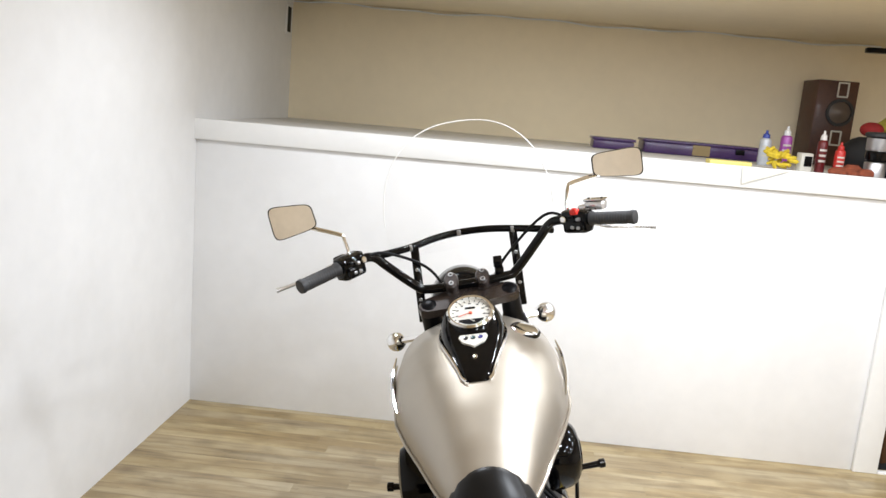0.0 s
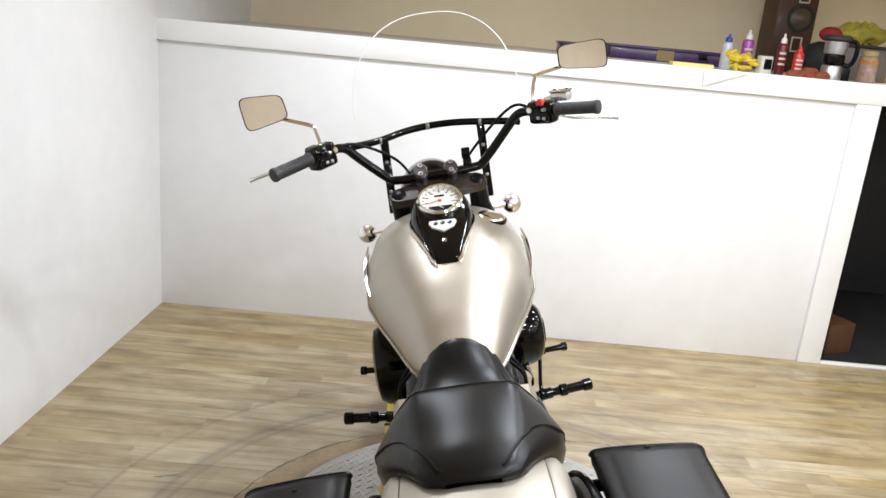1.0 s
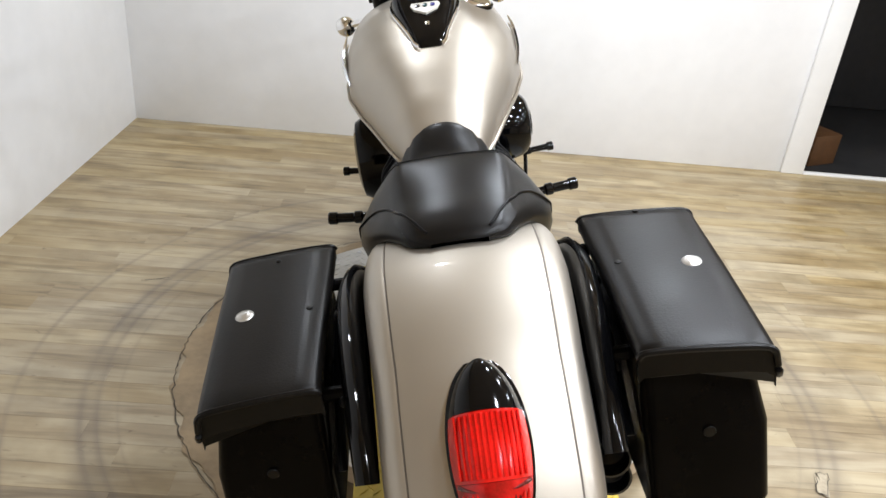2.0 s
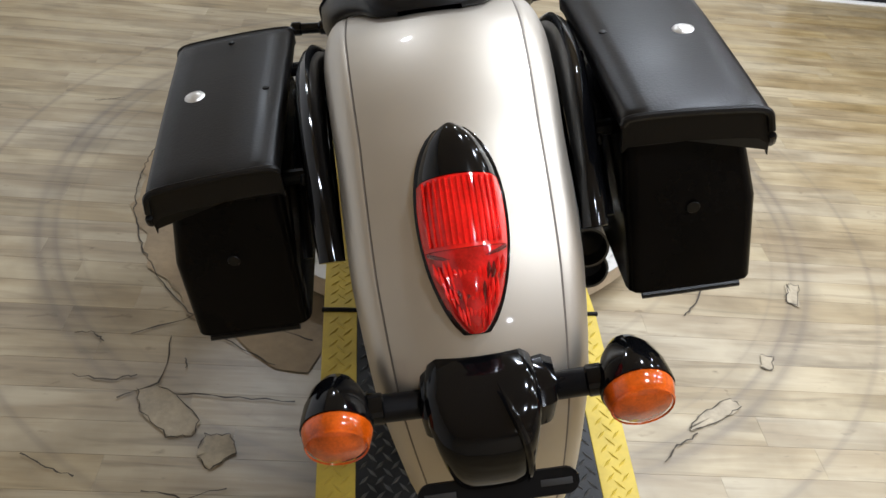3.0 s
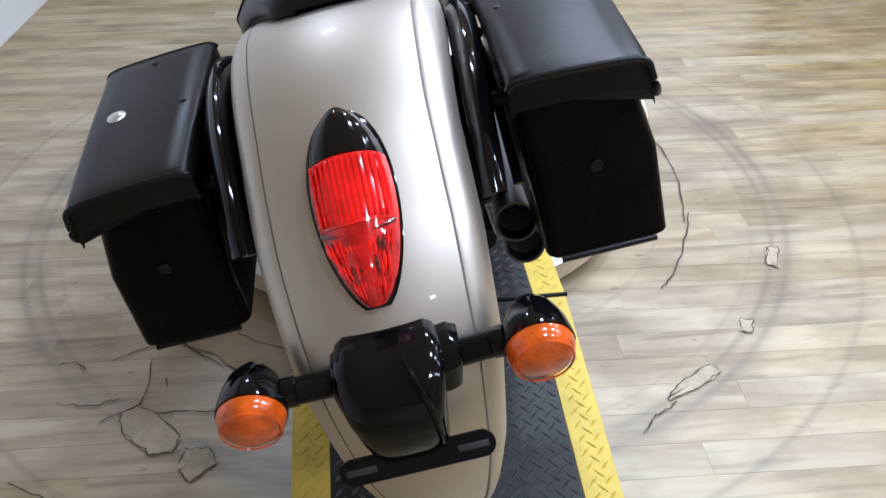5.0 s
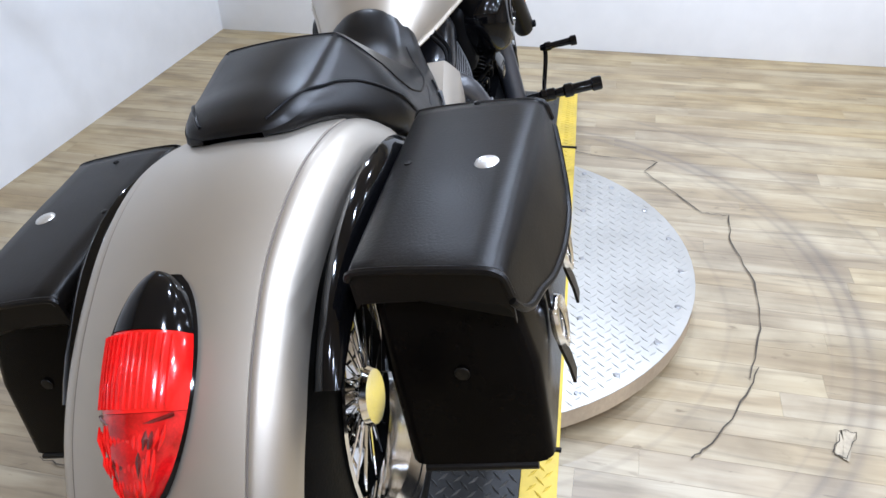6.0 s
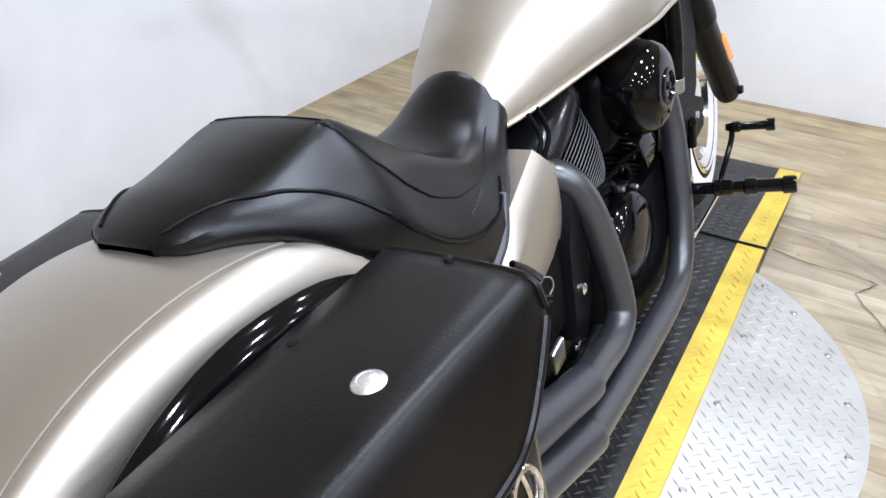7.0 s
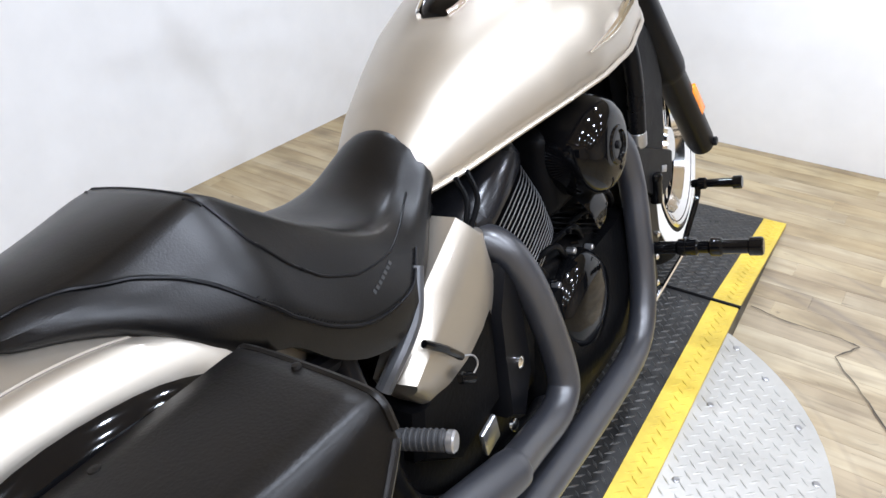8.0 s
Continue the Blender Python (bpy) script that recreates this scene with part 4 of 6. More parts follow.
    part("rivet", revolve(Shape(), [(0.005, 0), (0.004, 0.003), (0, 0.004)], (sx * 0.30, -0.220, 0.7335), (0, 0, 1), 12), M_BAG, lid)
    if sx > 0:
        part("concho", revolve(Shape(), [(0.0135, 0), (0.0135, 0.002), (0.0115, 0.0042), (0.0085, 0.0042), (0.007, 0.002), (0.004, 0.0028), (0, 0.004)], (0.3965, -0.287, 0.660), (1, 0, 0.22), 22), M_STUD, lid, "engraved silver stud")
        for y in (-0.318, -0.478):
            strap = part("strap", loft(Shape(), [[(xx + dx, y + dy, z) for dx, dy in ((-0.002, -0.013), (0.002, -0.013), (0.002, 0.013), (-0.002, 0.013))] for z, xx in ((0.615, 0.391), (0.59, 0.391), (0.55, 0.392), (0.52, 0.394), (0.488, 0.401), (0.462, 0.404))]), M_BAG, body, "black leather strap end")
            bk = Matrix.Translation((0.3945, y, 0.552)) @ Euler((0, radians(-3), radians(-7))).to_matrix().to_4x4()
            shield_pts = [(0.024 * math.cos(a) * (1 - 0.28 * max(0, -math.sin(a))), 0.036 * math.sin(a) - 0.006 * max(0, -math.sin(a)) ** 5) for a in [2 * math.pi * j / 36 for j in range(36)]]
            rings = [[bk @ Vector((h, u * k, v * k)) for u, v in shield_pts] for k, h in ((1.0, -0.002), (1.03, 0.003), (0.96, 0.008), (0.84, 0.009), (0.74, 0.006), (0.72, 0.000))]
            buckle = part("buckle", loft(Shape(), rings + rings[:1], True, False), M_CHROME, strap, "open chrome shield-shaped buckle", 45)
            part("prong", tube(Shape(), [bk @ Vector((0.004, 0, 0.030)), bk @ Vector((0.009, 0, 0.010)), bk @ Vector((0.009, 0, -0.018)), bk @ Vector((0.006, 0, -0.034))], 0.0024, 8, 3), M_CHROME, buckle)
    for y, z in ((-0.25, 0.69), (-0.50, 0.66)):
        part("bag_bracket", rod(Shape(), (sx * 0.175, y, z), (sx * 0.222, y, z), 0.011, 10), M_SATIN, body, "black standoff bracket")
        part("bracket_bolt", rod(Shape(), (sx * 0.168, y, z), (sx * 0.180, y, z), 0.010, 8), M_CHROME, body)
    part("bag_rail", tube(Shape(), [(sx * 0.200, -0.18, 0.63), (sx * 0.200, -0.28, 0.668), (sx * 0.200, -0.45, 0.645), (sx * 0.200, -0.56, 0.56)], 0.007, 8, 4), M_SATIN, body)
    if sx < 0:                                       # this bag hangs lower and further forward
        c = Vector((-0.29, -0.38, 0.60))
        body.matrix_basis = Matrix.Translation(c + Vector((-0.016, 0.042, -0.031))) @ Matrix.Rotation(radians(2.5), 4, "X") @ Matrix.Translation(-c)


mirrored(bag)


# wheels
def wheel(name, c, r_out, width, rim_r, turn, white):
    m = Matrix.Translation(c) @ turn
    ax = turn.to_3x3() @ Vector((1, 0, 0))
    prof = []
    for i in range(17):
        a = math.pi * i / 16
        prof.append((rim_r + (r_out - rim_r) * math.sin(a) ** 0.55, -width / 2 * math.cos(a)))
    prof = [(rim_r - 0.004, -width * 0.42)] + prof + [(rim_r - 0.004, width * 0.42)]
    w = part(name, revolve(Shape(), prof, c, ax, 48, None, True), M_RUBBER, bike, "black road tyre on a spoked rim", 50)
    for sx in (-1, 1):
        if white:
            ring_p = []
            for k in range(9):
                a = math.pi * (0.025 + 0.115 * k / 8)
                ring_p.append((rim_r + (r_out - rim_r) * math.sin(a) ** 0.55 + 0.0008, sx * (width / 2 * math.cos(a) + 0.0015)))
            part("whitewall", revolve(Shape(), ring_p + [(p[0], p[1] - sx * 0.004) for p in ring_p[::-1]], c, ax, 48, None, True), M_WHITEWALL, w, "white sidewall band")
        part("rim", revolve(Shape(), [(rim_r - 0.03, sx * 0.02), (rim_r - 0.022, sx * width * 0.40), (rim_r + 0.010, sx * width * 0.53), (rim_r + 0.018, sx * width * 0.52), (rim_r - 0.008, sx * width * 0.40), (rim_r - 0.012, sx * width * 0.30), (rim_r - 0.018, sx * 0.02)], c, ax, 40, None, True), M_CHROME, w, "chrome rim")
    sp = Shape()
    for i in range(20):
        a = 2 * math.pi * i / 20
        for sx in (-1, 1):
            b = a + sx * 0.16
            rod(sp, m @ Vector((sx * 0.035, 0.04 * math.cos(a), 0.04 * math.sin(a))), m @ Vector((sx * 0.012, (rim_r - 0.02) * math.cos(b), (rim_r - 0.02) * math.sin(b))), 0.003, 6)
    part("spoke", sp, M_CHROME, w)
    part("hub", revolve(Shape(), [(0.045, -0.055), (0.05, -0.045), (0.03, -0.03), (0.03, 0.03), (0.05, 0.045), (0.045, 0.055)], c, ax, 20), M_CHROME, w)
    return w


steer_o, steer_u = Vector((0, 0.90, 0.98)), Vector((0, -0.53, 0.848)).normalized()
STEER = Matrix.Translation(steer_o) @ Matrix.Rotation(radians(7.5), 4, steer_u) @ Matrix.Translation(-steer_o)
rear = wheel("rear_wheel", Vector((0, AX, 0.302)), 0.316, 0.165, 0.195, Matrix.Identity(4), False)
fw_c = STEER @ Vector((0.044, 1.340, 0.322))
front = wheel("front_wheel", fw_c, 0.322, 0.125, 0.205, STEER.to_3x3().to_4x4(), True)
for sx in (-1,):
    part("brake_disc", revolve(Shape(), [(0.06, -0.002), (0.14, -0.002), (0.14, 0.002), (0.06, 0.002)], fw_c + STEER.to_3x3() @ Vector((sx * 0.062, 0, 0)), STEER.to_3x3() @ Vector((1, 0, 0)), 36, None, True), M_ALU, front)

# fork, clamps and headlamp
def leg(sx):
    top, low = STEER @ Vector((sx * 0.120, 0.905, 0.985)), STEER @ Vector((sx * 0.128 + 0.044, 1.350, 0.320))
    d = (low - top)
    f = part("fork_leg", revolve(Shape(), [(0.024, -0.005), (0.028, 0.0), (0.030, 0.10), (0.040, 0.14), (0.043, 0.16), (0.043, 0.50), (0.040, 0.52), (0.036, 0.53), (0.036, d.length - 0.01), (0.030, d.length + 0.02), (0.0, d.length + 0.022)], top, d, 22), M_SATIN, bike, "satin black covered fork leg")
    part("fork_cap", revolve(Shape(), [(0.026, -0.006), (0.026, 0.006), (0.022, 0.010), (0.012, 0.014), (0, 0.015)], top, -d, 20), M_SATIN, f)
    part("axle_nut", rod(Shape(), low + Vector((sx * 0.03, 0, 0)), low + Vector((sx * 0.044, 0, 0)), 0.012, 6), M_SATIN, f)
    if sx > 0:
        o = top + d * 0.80 + Vector((0.033, 0.010, 0.006))
        part("reflector", box(Shape(), (0, 0, 0), (0.010, 0.028, 0.096), 0.004).moved(Matrix.Translation(o) @ d.to_track_quat("Z", "X").to_matrix().to_4x4() @ pose(0, 0, 0, 0, 0, 90)), M_AMBER, f, "orange side reflector")
    so = Vector((0.227, 1.033, 0.882)) if sx > 0 else Vector((-0.246, 1.060, 0.835))
    part("signal_stem", rod(Shape(), top + d * 0.16, so, 0.009, 10), M_CHROME, f, "chrome signal stem")
    b = part("signal_ball", ball(Shape(), so, 0.031, 20), M_CHROME, f, "chrome bullet signal lamp")


mirrored(leg)
clamp = part("triple_clamp", slab(Shape(), [(0.150, 0.0), (0.146, 0.016), (0.130, 0.028), (0.06, 0.042), (-0.06, 0.042), (-0.130, 0.028), (-0.146, 0.016), (-0.150, 0.0), (-0.146, -0.016), (-0.130, -0.026), (-0.05, -0.03), (0.05, -0.03), (0.130, -0.026), (0.146, -0.016)], -0.016, 0.012,
             STEER @ Matrix.Translation((0, 0.905, 0.982)) @ Euler((radians(-32) * -1, 0, 0)).to_matrix().to_4x4(), 0.006), M_CLAMP, bike, "dark satin triple clamp")
part("lower_clamp", slab(Shape(), [(0.15, 0.0), (0.13, 0.035), (-0.13, 0.035), (-0.15, 0.0), (-0.13, -0.035), (0.13, -0.035)], -0.02, 0.02,
             STEER @ Matrix.Translation((0, 1.015, 0.815)) @ Euler((radians(32), 0, 0)).to_matrix().to_4x4(), 0.006), M_SATIN, bike)
HL = STEER @ Vector((0, 1.075, 0.945))
hd = STEER.to_3x3() @ Vector((0, 1, -0.05))
lamp = part("headlamp", revolve(Shape(), [(0.01, -0.085), (0.045, -0.080), (0.075, -0.062), (0.095, -0.03), (0.100, 0.0), (0.102, 0.045), (0.098, 0.055)], HL, hd, 32), M_BLACK, bike, "gloss black headlamp shell")
part("headlamp_ring", revolve(Shape(), [(0.098, 0.045), (0.100, 0.052), (0.099, 0.065), (0.092, 0.066)], HL, hd, 32, None, True), M_CHROME, lamp)
part("headlamp_glass", revolve(Shape(), [(0.094, 0.055), (0.07, 0.07), (0, 0.078)], HL, hd, 32), M_LENS, lamp)

# handlebar
BAR = [(-0.433, 0.712, 1.121), (-0.39, 0.755, 1.130), (-0.335, 0.812, 1.140), (-0.285, 0.865, 1.147), (-0.255, 0.893, 1.140), (-0.225, 0.908, 1.108), (-0.150, 0.925, 1.036), (-0.115, 0.925, 1.022),
       (0.0, 0.932, 1.024), (0.115, 0.946, 1.030), (0.150, 0.950, 1.046), (0.225, 0.945, 1.132), (0.258, 0.930, 1.172), (0.290, 0.905, 1.182), (0.345, 0.868, 1.184), (0.40, 0.826, 1.185), (0.462, 0.783, 1.186)]
bar = part("handlebar", tube(Shape(), BAR, 0.0135, 14, 4), M_BLACK, bike, "gloss black wide handlebar")
for sx, b0, b1 in ((-1, BAR[0], BAR[2]), (1, BAR[-1], BAR[-3])):
    a, b = Vector(b0), Vector(b1)
    d = (b - a).normalized()
    grip = part("grip", revolve(Shape(), [(0.012, -0.012), (0.019, -0.010), (0.0205, -0.002), (0.018, 0.004), (0.0175, 0.11), (0.020, 0.114), (0.020, 0.122), (0.014, 0.123)], a, d, 20), M_GREY, bar, "dark grey rubber grip")
    rb = Shape()
    for k in range(12):
        revolve(rb, [(0.0176, 0.010 + k * 0.008), (0.0186, 0.012 + k * 0.008), (0.0176, 0.014 + k * 0.008)], a, d, 18)
    part("grip_rib", rb, M_GREY, grip)
    c = a + d * 0.148
    q = (d * -sx).to_track_quat("X", "Z").to_matrix().to_4x4()
    cm = Matrix.Translation(c) @ q
    sw = part("switch_box", box(box(box(Shape(), (-sx * 0.014, 0, -0.006), (0.078, 0.054, 0.066), 0.012), (0, -0.030, -0.016), (0.036, 0.016, 0.028), 0.005), (-sx * 0.050, 0.004, 0.004), (0.020, 0.042, 0.044), 0.008).moved(cm), M_BLACK, bar, "black switch housing")
    for kx, kz in ((-0.012, 0.010), (0.012, 0.004), (-0.006, -0.018), (0.012, -0.020)):
        part("switch_button", box(Shape(), (-sx * 0.008 + kx, -0.034, kz), (0.011, 0.012, 0.009), 0.002).moved(cm), M_SATIN if kz > 0.008 else M_ALU, sw)
    part("clamp_screw", rod(Shape(), cm @ Vector((-sx * 0.045, -0.022, 0.004)), cm @ Vector((-sx * 0.045, -0.034, 0.004)), 0.009, 14), M_CHROME, sw, "chrome screw")
    if sx > 0:
        part("stop_switch", box(box(Shape(), (-0.010, -0.024, 0.024), (0.022, 0.020, 0.016), 0.003), (-0.006, -0.032, 0.030), (0.012, 0.010, 0.012), 0.002).moved(cm), mat("switch_red", (0.62, 0.03, 0.02), 0.35), sw, "red stop switch")
        res = part("brake_reservoir", box(box(Shape(), (0.020, 0.050, 0.030), (0.058, 0.040, 0.026), 0.007), (-0.015, 0.044, 0.020), (0.03, 0.03, 0.026), 0.006).moved(cm), M_LEVER, bar, "chrome brake reservoir")
        part("reservoir_lid", box(Shape(), (0.020, 0.050, 0.046), (0.060, 0.042, 0.007), 0.003).moved(cm), M_CHROME, res)
        for kx in (0.0, 0.040):
            part("lid_screw", rod(Shape(), cm @ Vector((kx, 0.050, 0.049)), cm @ Vector((kx, 0.050, 0.052)), 0.004, 8), M_SATIN, res)
        lv = [(0.352, 0.915, 1.176), (0.385, 0.905, 1.160), (0.424, 0.892, 1.149), (0.490, 0.884, 1.143), (0.528, 0.874, 1.138), (0.545, 0.868, 1.136)]
    else:
        part("lever_perch", box(Shape(), (0.010, 0.026, 0.012), (0.040, 0.030, 0.028), 0.007).moved(cm), M_BLACK, bar)
        lv = [(-0.350, 0.868, 1.146), (-0.390, 0.845, 1.132), (-0.430, 0.818, 1.120), (-0.465, 0.800, 1.113), (-0.505, 0.786, 1.105), (-0.523, 0.780, 1.102)]
    part("lever", tube(Shape(), lv, [0.010, 0.009, 0.008, 0.0075, 0.0075, 0.010], 10, 5, 0.7), M_LEVER, bar, "polished lever")
    part("cable", tube(Shape(), [c + Vector((-sx * 0.03, 0.04, 0)), c + Vector((-sx * 0.10, 0.08, 0.01)), (sx * 0.12, 1.02, 1.07), (sx * 0.06, 1.05, 0.97)], 0.0045, 8, 6), M_RUBBER, bar)
for x, y in ((-0.047, 0.927), (0.045, 0.937)):
    rz = part("riser", revolve(Shape(), [(0.021, 0), (0.020, 0.03), (0.018, 0.045)], (x, y, 0.985), (0, 0, 1), 18), M_CLAMP, bar, "dark bar riser")
    cm = Matrix.Translation((x, y - 0.004, 1.034)) @ Euler((radians(34), 0, 0)).to_matrix().to_4x4()
    oval = [(0.021 * math.cos(a), 0.031 * math.sin(a)) for a in [2 * math.pi * j / 24 for j in range(24)]]
    capp = part("clamp_cap", slab(Shape(), oval, -0.012, 0.016, cm, 0.005), M_CLAMP, rz, "dark oval bar clamp cap")
    for dy in (-0.017, 0.017):
        part("clamp_bolt", revolve(Shape(), [(0.0075, -0.004), (0.0075, 0.004), (0.0045, 0.004), (0.004, 0.0), (0.0, 0.0)], cm @ Vector((0, dy, 0.015)), cm.to_3x3() @ Vector((0, 0, 1)), 14), M_ALU, capp)
part("bar_bracket", box(box(Shape(), (0.097, 0.952, 1.045), (0.026, 0.030, 0.030), 0.004), (0.095, 0.952, 1.075), (0.026, 0.008, 0.034), 0.003), M_BLACK, bar)


def mirror(sx, c, w, tops, bots, shear, stem, yaw, tilt):
    """tops, bots: the glass's upper and lower edge at its two ends; shear: how far the upper edge is shifted sideways."""
    m = Matrix.Translation(c) @ Euler((radians(90 + tilt), 0, radians(yaw))).to_matrix().to_4x4()
    pts = []
    for a in range(0, 360, 8):
        cc, ss = math.cos(radians(a)), math.sin(radians(a))
        u, v = math.copysign(abs(cc) ** 0.36, cc), math.copysign(abs(ss) ** 0.36, ss)
        up, dn = (tops[0] + tops[1] + (tops[1] - tops[0]) * u) / 2, (bots[0] + bots[1] + (bots[1] - bots[0]) * u) / 2
        pts.append((w / 2 * u + shear * v, (up + dn) / 2 + (up - dn) / 2 * v))
    shell = part("mirror", loft(Shape(), [[m @ Vector((x * k, y * k, z)) for x, y in pts] for k, z in ((0.55, -0.030), (0.85, -0.022), (0.98, -0.008), (1.0, 0.0), (0.985, 0.003), (0.95, 0.003))]), M_CHROME, bike, "chrome framed rectangular mirror", 50)
    part("mirror_rim", loft(Shape(), [[m @ Vector((x * k, y * k, z)) for x, y in pts] for k, z in ((1.005, -0.004), (1.012, 0.0), (1.0, 0.0045), (0.955, 0.0040), (0.955, 0.002))], True, False), M_BLACK, shell)
    part("mirror_glass", loft(Shape(), [[m @ Vector((x * 0.955, y * 0.955, z)) for x, y in pts] for z in (0.0012, 0.0034)]), M_MIRROR, shell, "mirror glass")
    part("mirror_stem", tube(Shape(), stem, 0.0058, 10, 5), M_CHROME, shell, "chrome mirror stem")


mirror(-1, Vector((-0.462, 0.842, 1.2825)), 0.122, (0.0445, 0.0395), (-0.0555, -0.0285), -0.006, [(-0.322, 0.855, 1.150), (-0.322, 0.856, 1.166), (-0.332, 0.862, 1.213), (-0.342, 0.864, 1.224), (-0.403, 0.868, 1.246), (-0.43, 0.872, 1.256)], 10, -3)
mirror(1, Vector((0.467, 0.948, 1.320)), 0.144, (0.034, 0.042), (-0.032, -0.045), -0.001, [(0.308, 0.908, 1.19), (0.308, 0.912, 1.226), (0.319, 0.930, 1.271), (0.333, 0.938, 1.281), (0.396, 0.962, 1.291), (0.43, 0.968, 1.300)], -2, -2.5)

# windshield and its frame
ARC = [(-0.262, 0.93, 1.132), (-0.244, 0.955, 1.134), (-0.161, 1.04, 1.132), (-0.085, 1.085, 1.144), (-0.01, 1.10, 1.151), (0.075, 1.09, 1.153), (0.155, 1.06, 1.150), (0.237, 0.985, 1.150), (0.262, 0.945, 1.150)]
shield = part("windshield_frame", tube(Shape(), ARC, 0.0085, 10, 5, 1.3), M_BLACK, bike, "gloss black windshield frame")
for a, b in (((-0.150, 1.045, 1.130), (-0.148, 1.0, 0.905)), ((0.155, 1.06, 1.148), (0.160, 1.03, 0.915))):
    p = (Vector(a) + Vector(b)) / 2
    d = Vector(b) - Vector(a)
    up = part("upright", box(Shape(), (0, 0, 0), (0.026, 0.007, d.length), 0.003).moved(Matrix.Translation(p) @ d.to_track_quat("Z", "Y").to_matrix().to_4x4()), M_BLACK, shield, "black flat upright")
    for k in (0.3, 0.7):
        part("hole", revolve(Shape(), [(0.006, 0), (0.004, 0.0015), (0, 0.0015)], Vector(a) + d * k + Vector((0, -0.004, 0)), (0, -1, 0), 12), M_ALU, up)
for i in (2, 4, 6):
    part("frame_screw", box(Shape(), (ARC[i][0], ARC[i][1] - 0.004, ARC[i][2] - 0.001), (0.012, 0.016, 0.020), 0.003), M_ALU, shield)
rings, lft, rgt = [], [], []
for i in range(23):
    z = 1.10 + 0.393 * math.sin(math.pi / 2 * i / 22)
    w = 0.250 * max(0.0, 1 - max(0, (z - 1.193) / 0.3) ** 2.4) ** (1 / 2.4) + 0.002
    row = []
    for j in range(17):
        x = w * (-1 + j / 8)
        row.append((x + 0.03, 1.115 - 0.55 * x * x / 0.35 + x * 0.10 - 0.20 * (z - 1.10), z))
    rings.append(row)
    lft.append(row[0])
    rgt.append(row[-1])
edge = lft[4:] + rgt[4:][::-1]
scr = Shape()
loft(scr, rings, False)
pane = part("windshield", scr, M_CLEAR, shield, "clear acrylic windshield sheet", 60)
pane.visible_shadow = False
# opaque pale tube paints the highlight along the clear sheet's rim
part("windshield_edge", tube(Shape(), edge, 0.0018, 8, 1), mat("acrylic_edge_glint", (0.93, 0.93, 0.91), 0.25, 0.0, 0.5), pane, "pale tube for the light caught along the edge")

# frame, engine and exhaust
fr = Shape()
tube(fr, [(0, 0.92, 0.90), (0, 0.75, 0.80), (0, 0.4, 0.66), (0, 0.1, 0.60)], 0.026, 12, 5)
for sx in (-1, 1):
    tube(fr, [(sx * 0.03, 0.93, 0.84), (sx * 0.09, 0.985, 0.70), (sx * 0.11, 1.0, 0.56), (sx * 0.12, 0.97, 0.34), (sx * 0.13, 0.86, 0.20), (sx * 0.13, 0.6, 0.17), (sx * 0.14, 0.2, 0.19), (sx * 0.15, 0.02, 0.30), (sx * 0.15, -0.02, 0.48), (sx * 0.13, -0.02, 0.62)], 0.017, 12, 6)
    tube(fr, [(sx * 0.13, -0.02, 0.30), (sx * 0.135, -0.18, 0.30), (sx * 0.14, AX, 0.302)], 0.024, 12, 5)
    tube(fr, [(sx * 0.06, 0.30, 0.63), (sx * 0.10, 0.16, 0.60), (sx * 0.13, 0.0, 0.58), (sx * 0.14, -0.2, 0.62)], 0.016, 10, 5)
part("frame", fr, M_SATIN, bike, "black tubular frame")
dt = part("frame_cover", tube(Shape(), [(0.150, 0.890, 0.77), (0.165, 0.925, 0.71), (0.166, 0.945, 0.62), (0.160, 0.952, 0.51)], 0.019, 14, 5), M_SATIN, bike, "satin black tube cover")
part("cover_collar", rod(Shape(), (0.160, 0.952, 0.515), (0.158, 0.954, 0.475), 0.020, 14), M_ALU, dt)
shroud = Shape()
slab(shroud, [(0.80 * 0 + y, z) for y, z in ((1.00, 0.76), (1.10, 0.69), (1.14, 0.57), (1.125, 0.43), (1.06, 0.34), (0.97, 0.38), (0.965, 0.60), (0.975, 0.72))], 0.105, 0.158, Matrix(((0, 0, 1, 0), (1, 0, 0, 0), (0, 1, 0, 0), (0, 0, 0, 1))), 0.012)
part("radiator_shroud", shroud, M_RUBBER, bike, "matte black radiator shroud")
band = part("shroud_band", slab(Shape(), [(0.915, 0.495), (1.145, 0.395), (1.135, 0.325), (1.05, 0.310), (0.945, 0.370)], 0.148, 0.168, Matrix(((0, 0, 1, 0), (1, 0, 0, 0), (0, 1, 0, 0), (0, 0, 0, 1))), 0.008), M_RUBBER, bike, "matte black shroud band with a slot")
part("slot", box(Shape(), (0.1690, 1.075, 0.375), (0.003, 0.030, 0.016), 0.001, (-20, 0, 0)), M_ALU, band)
part("radiator", box(Shape(), (0, 1.03, 0.54), (0.24, 0.05, 0.34), 0.01), M_DARK, bike)

# engine
eng = part("crankcase", box(box(Shape(), (0, 0.55, 0.31), (0.26, 0.46, 0.24), 0.05, (0, 0, 0), 4), (0, 0.28, 0.36), (0.24, 0.26, 0.20), 0.05, (0, 0, 0), 4), M_DARK, bike, "black engine case")
# dark sump and gearbox masses, sized to close gaps in the camera's view
part("oil_pan", loft(Shape(), [[(0.02 + w * math.copysign(abs(math.cos(a)) ** 0.4, math.cos(a)), 0.675 + h * math.copysign(abs(math.sin(a)) ** 0.4, math.sin(a)), z) for a in [2 * math.pi * j / 32 for j in range(32)]] for w, h, z in ((0.090, 0.19, 0.070), (0.130, 0.245, 0.085), (0.146, 0.265, 0.13), (0.146, 0.265, 0.24), (0.130, 0.24, 0.36))]), M_DARK, eng, "black engine sump")
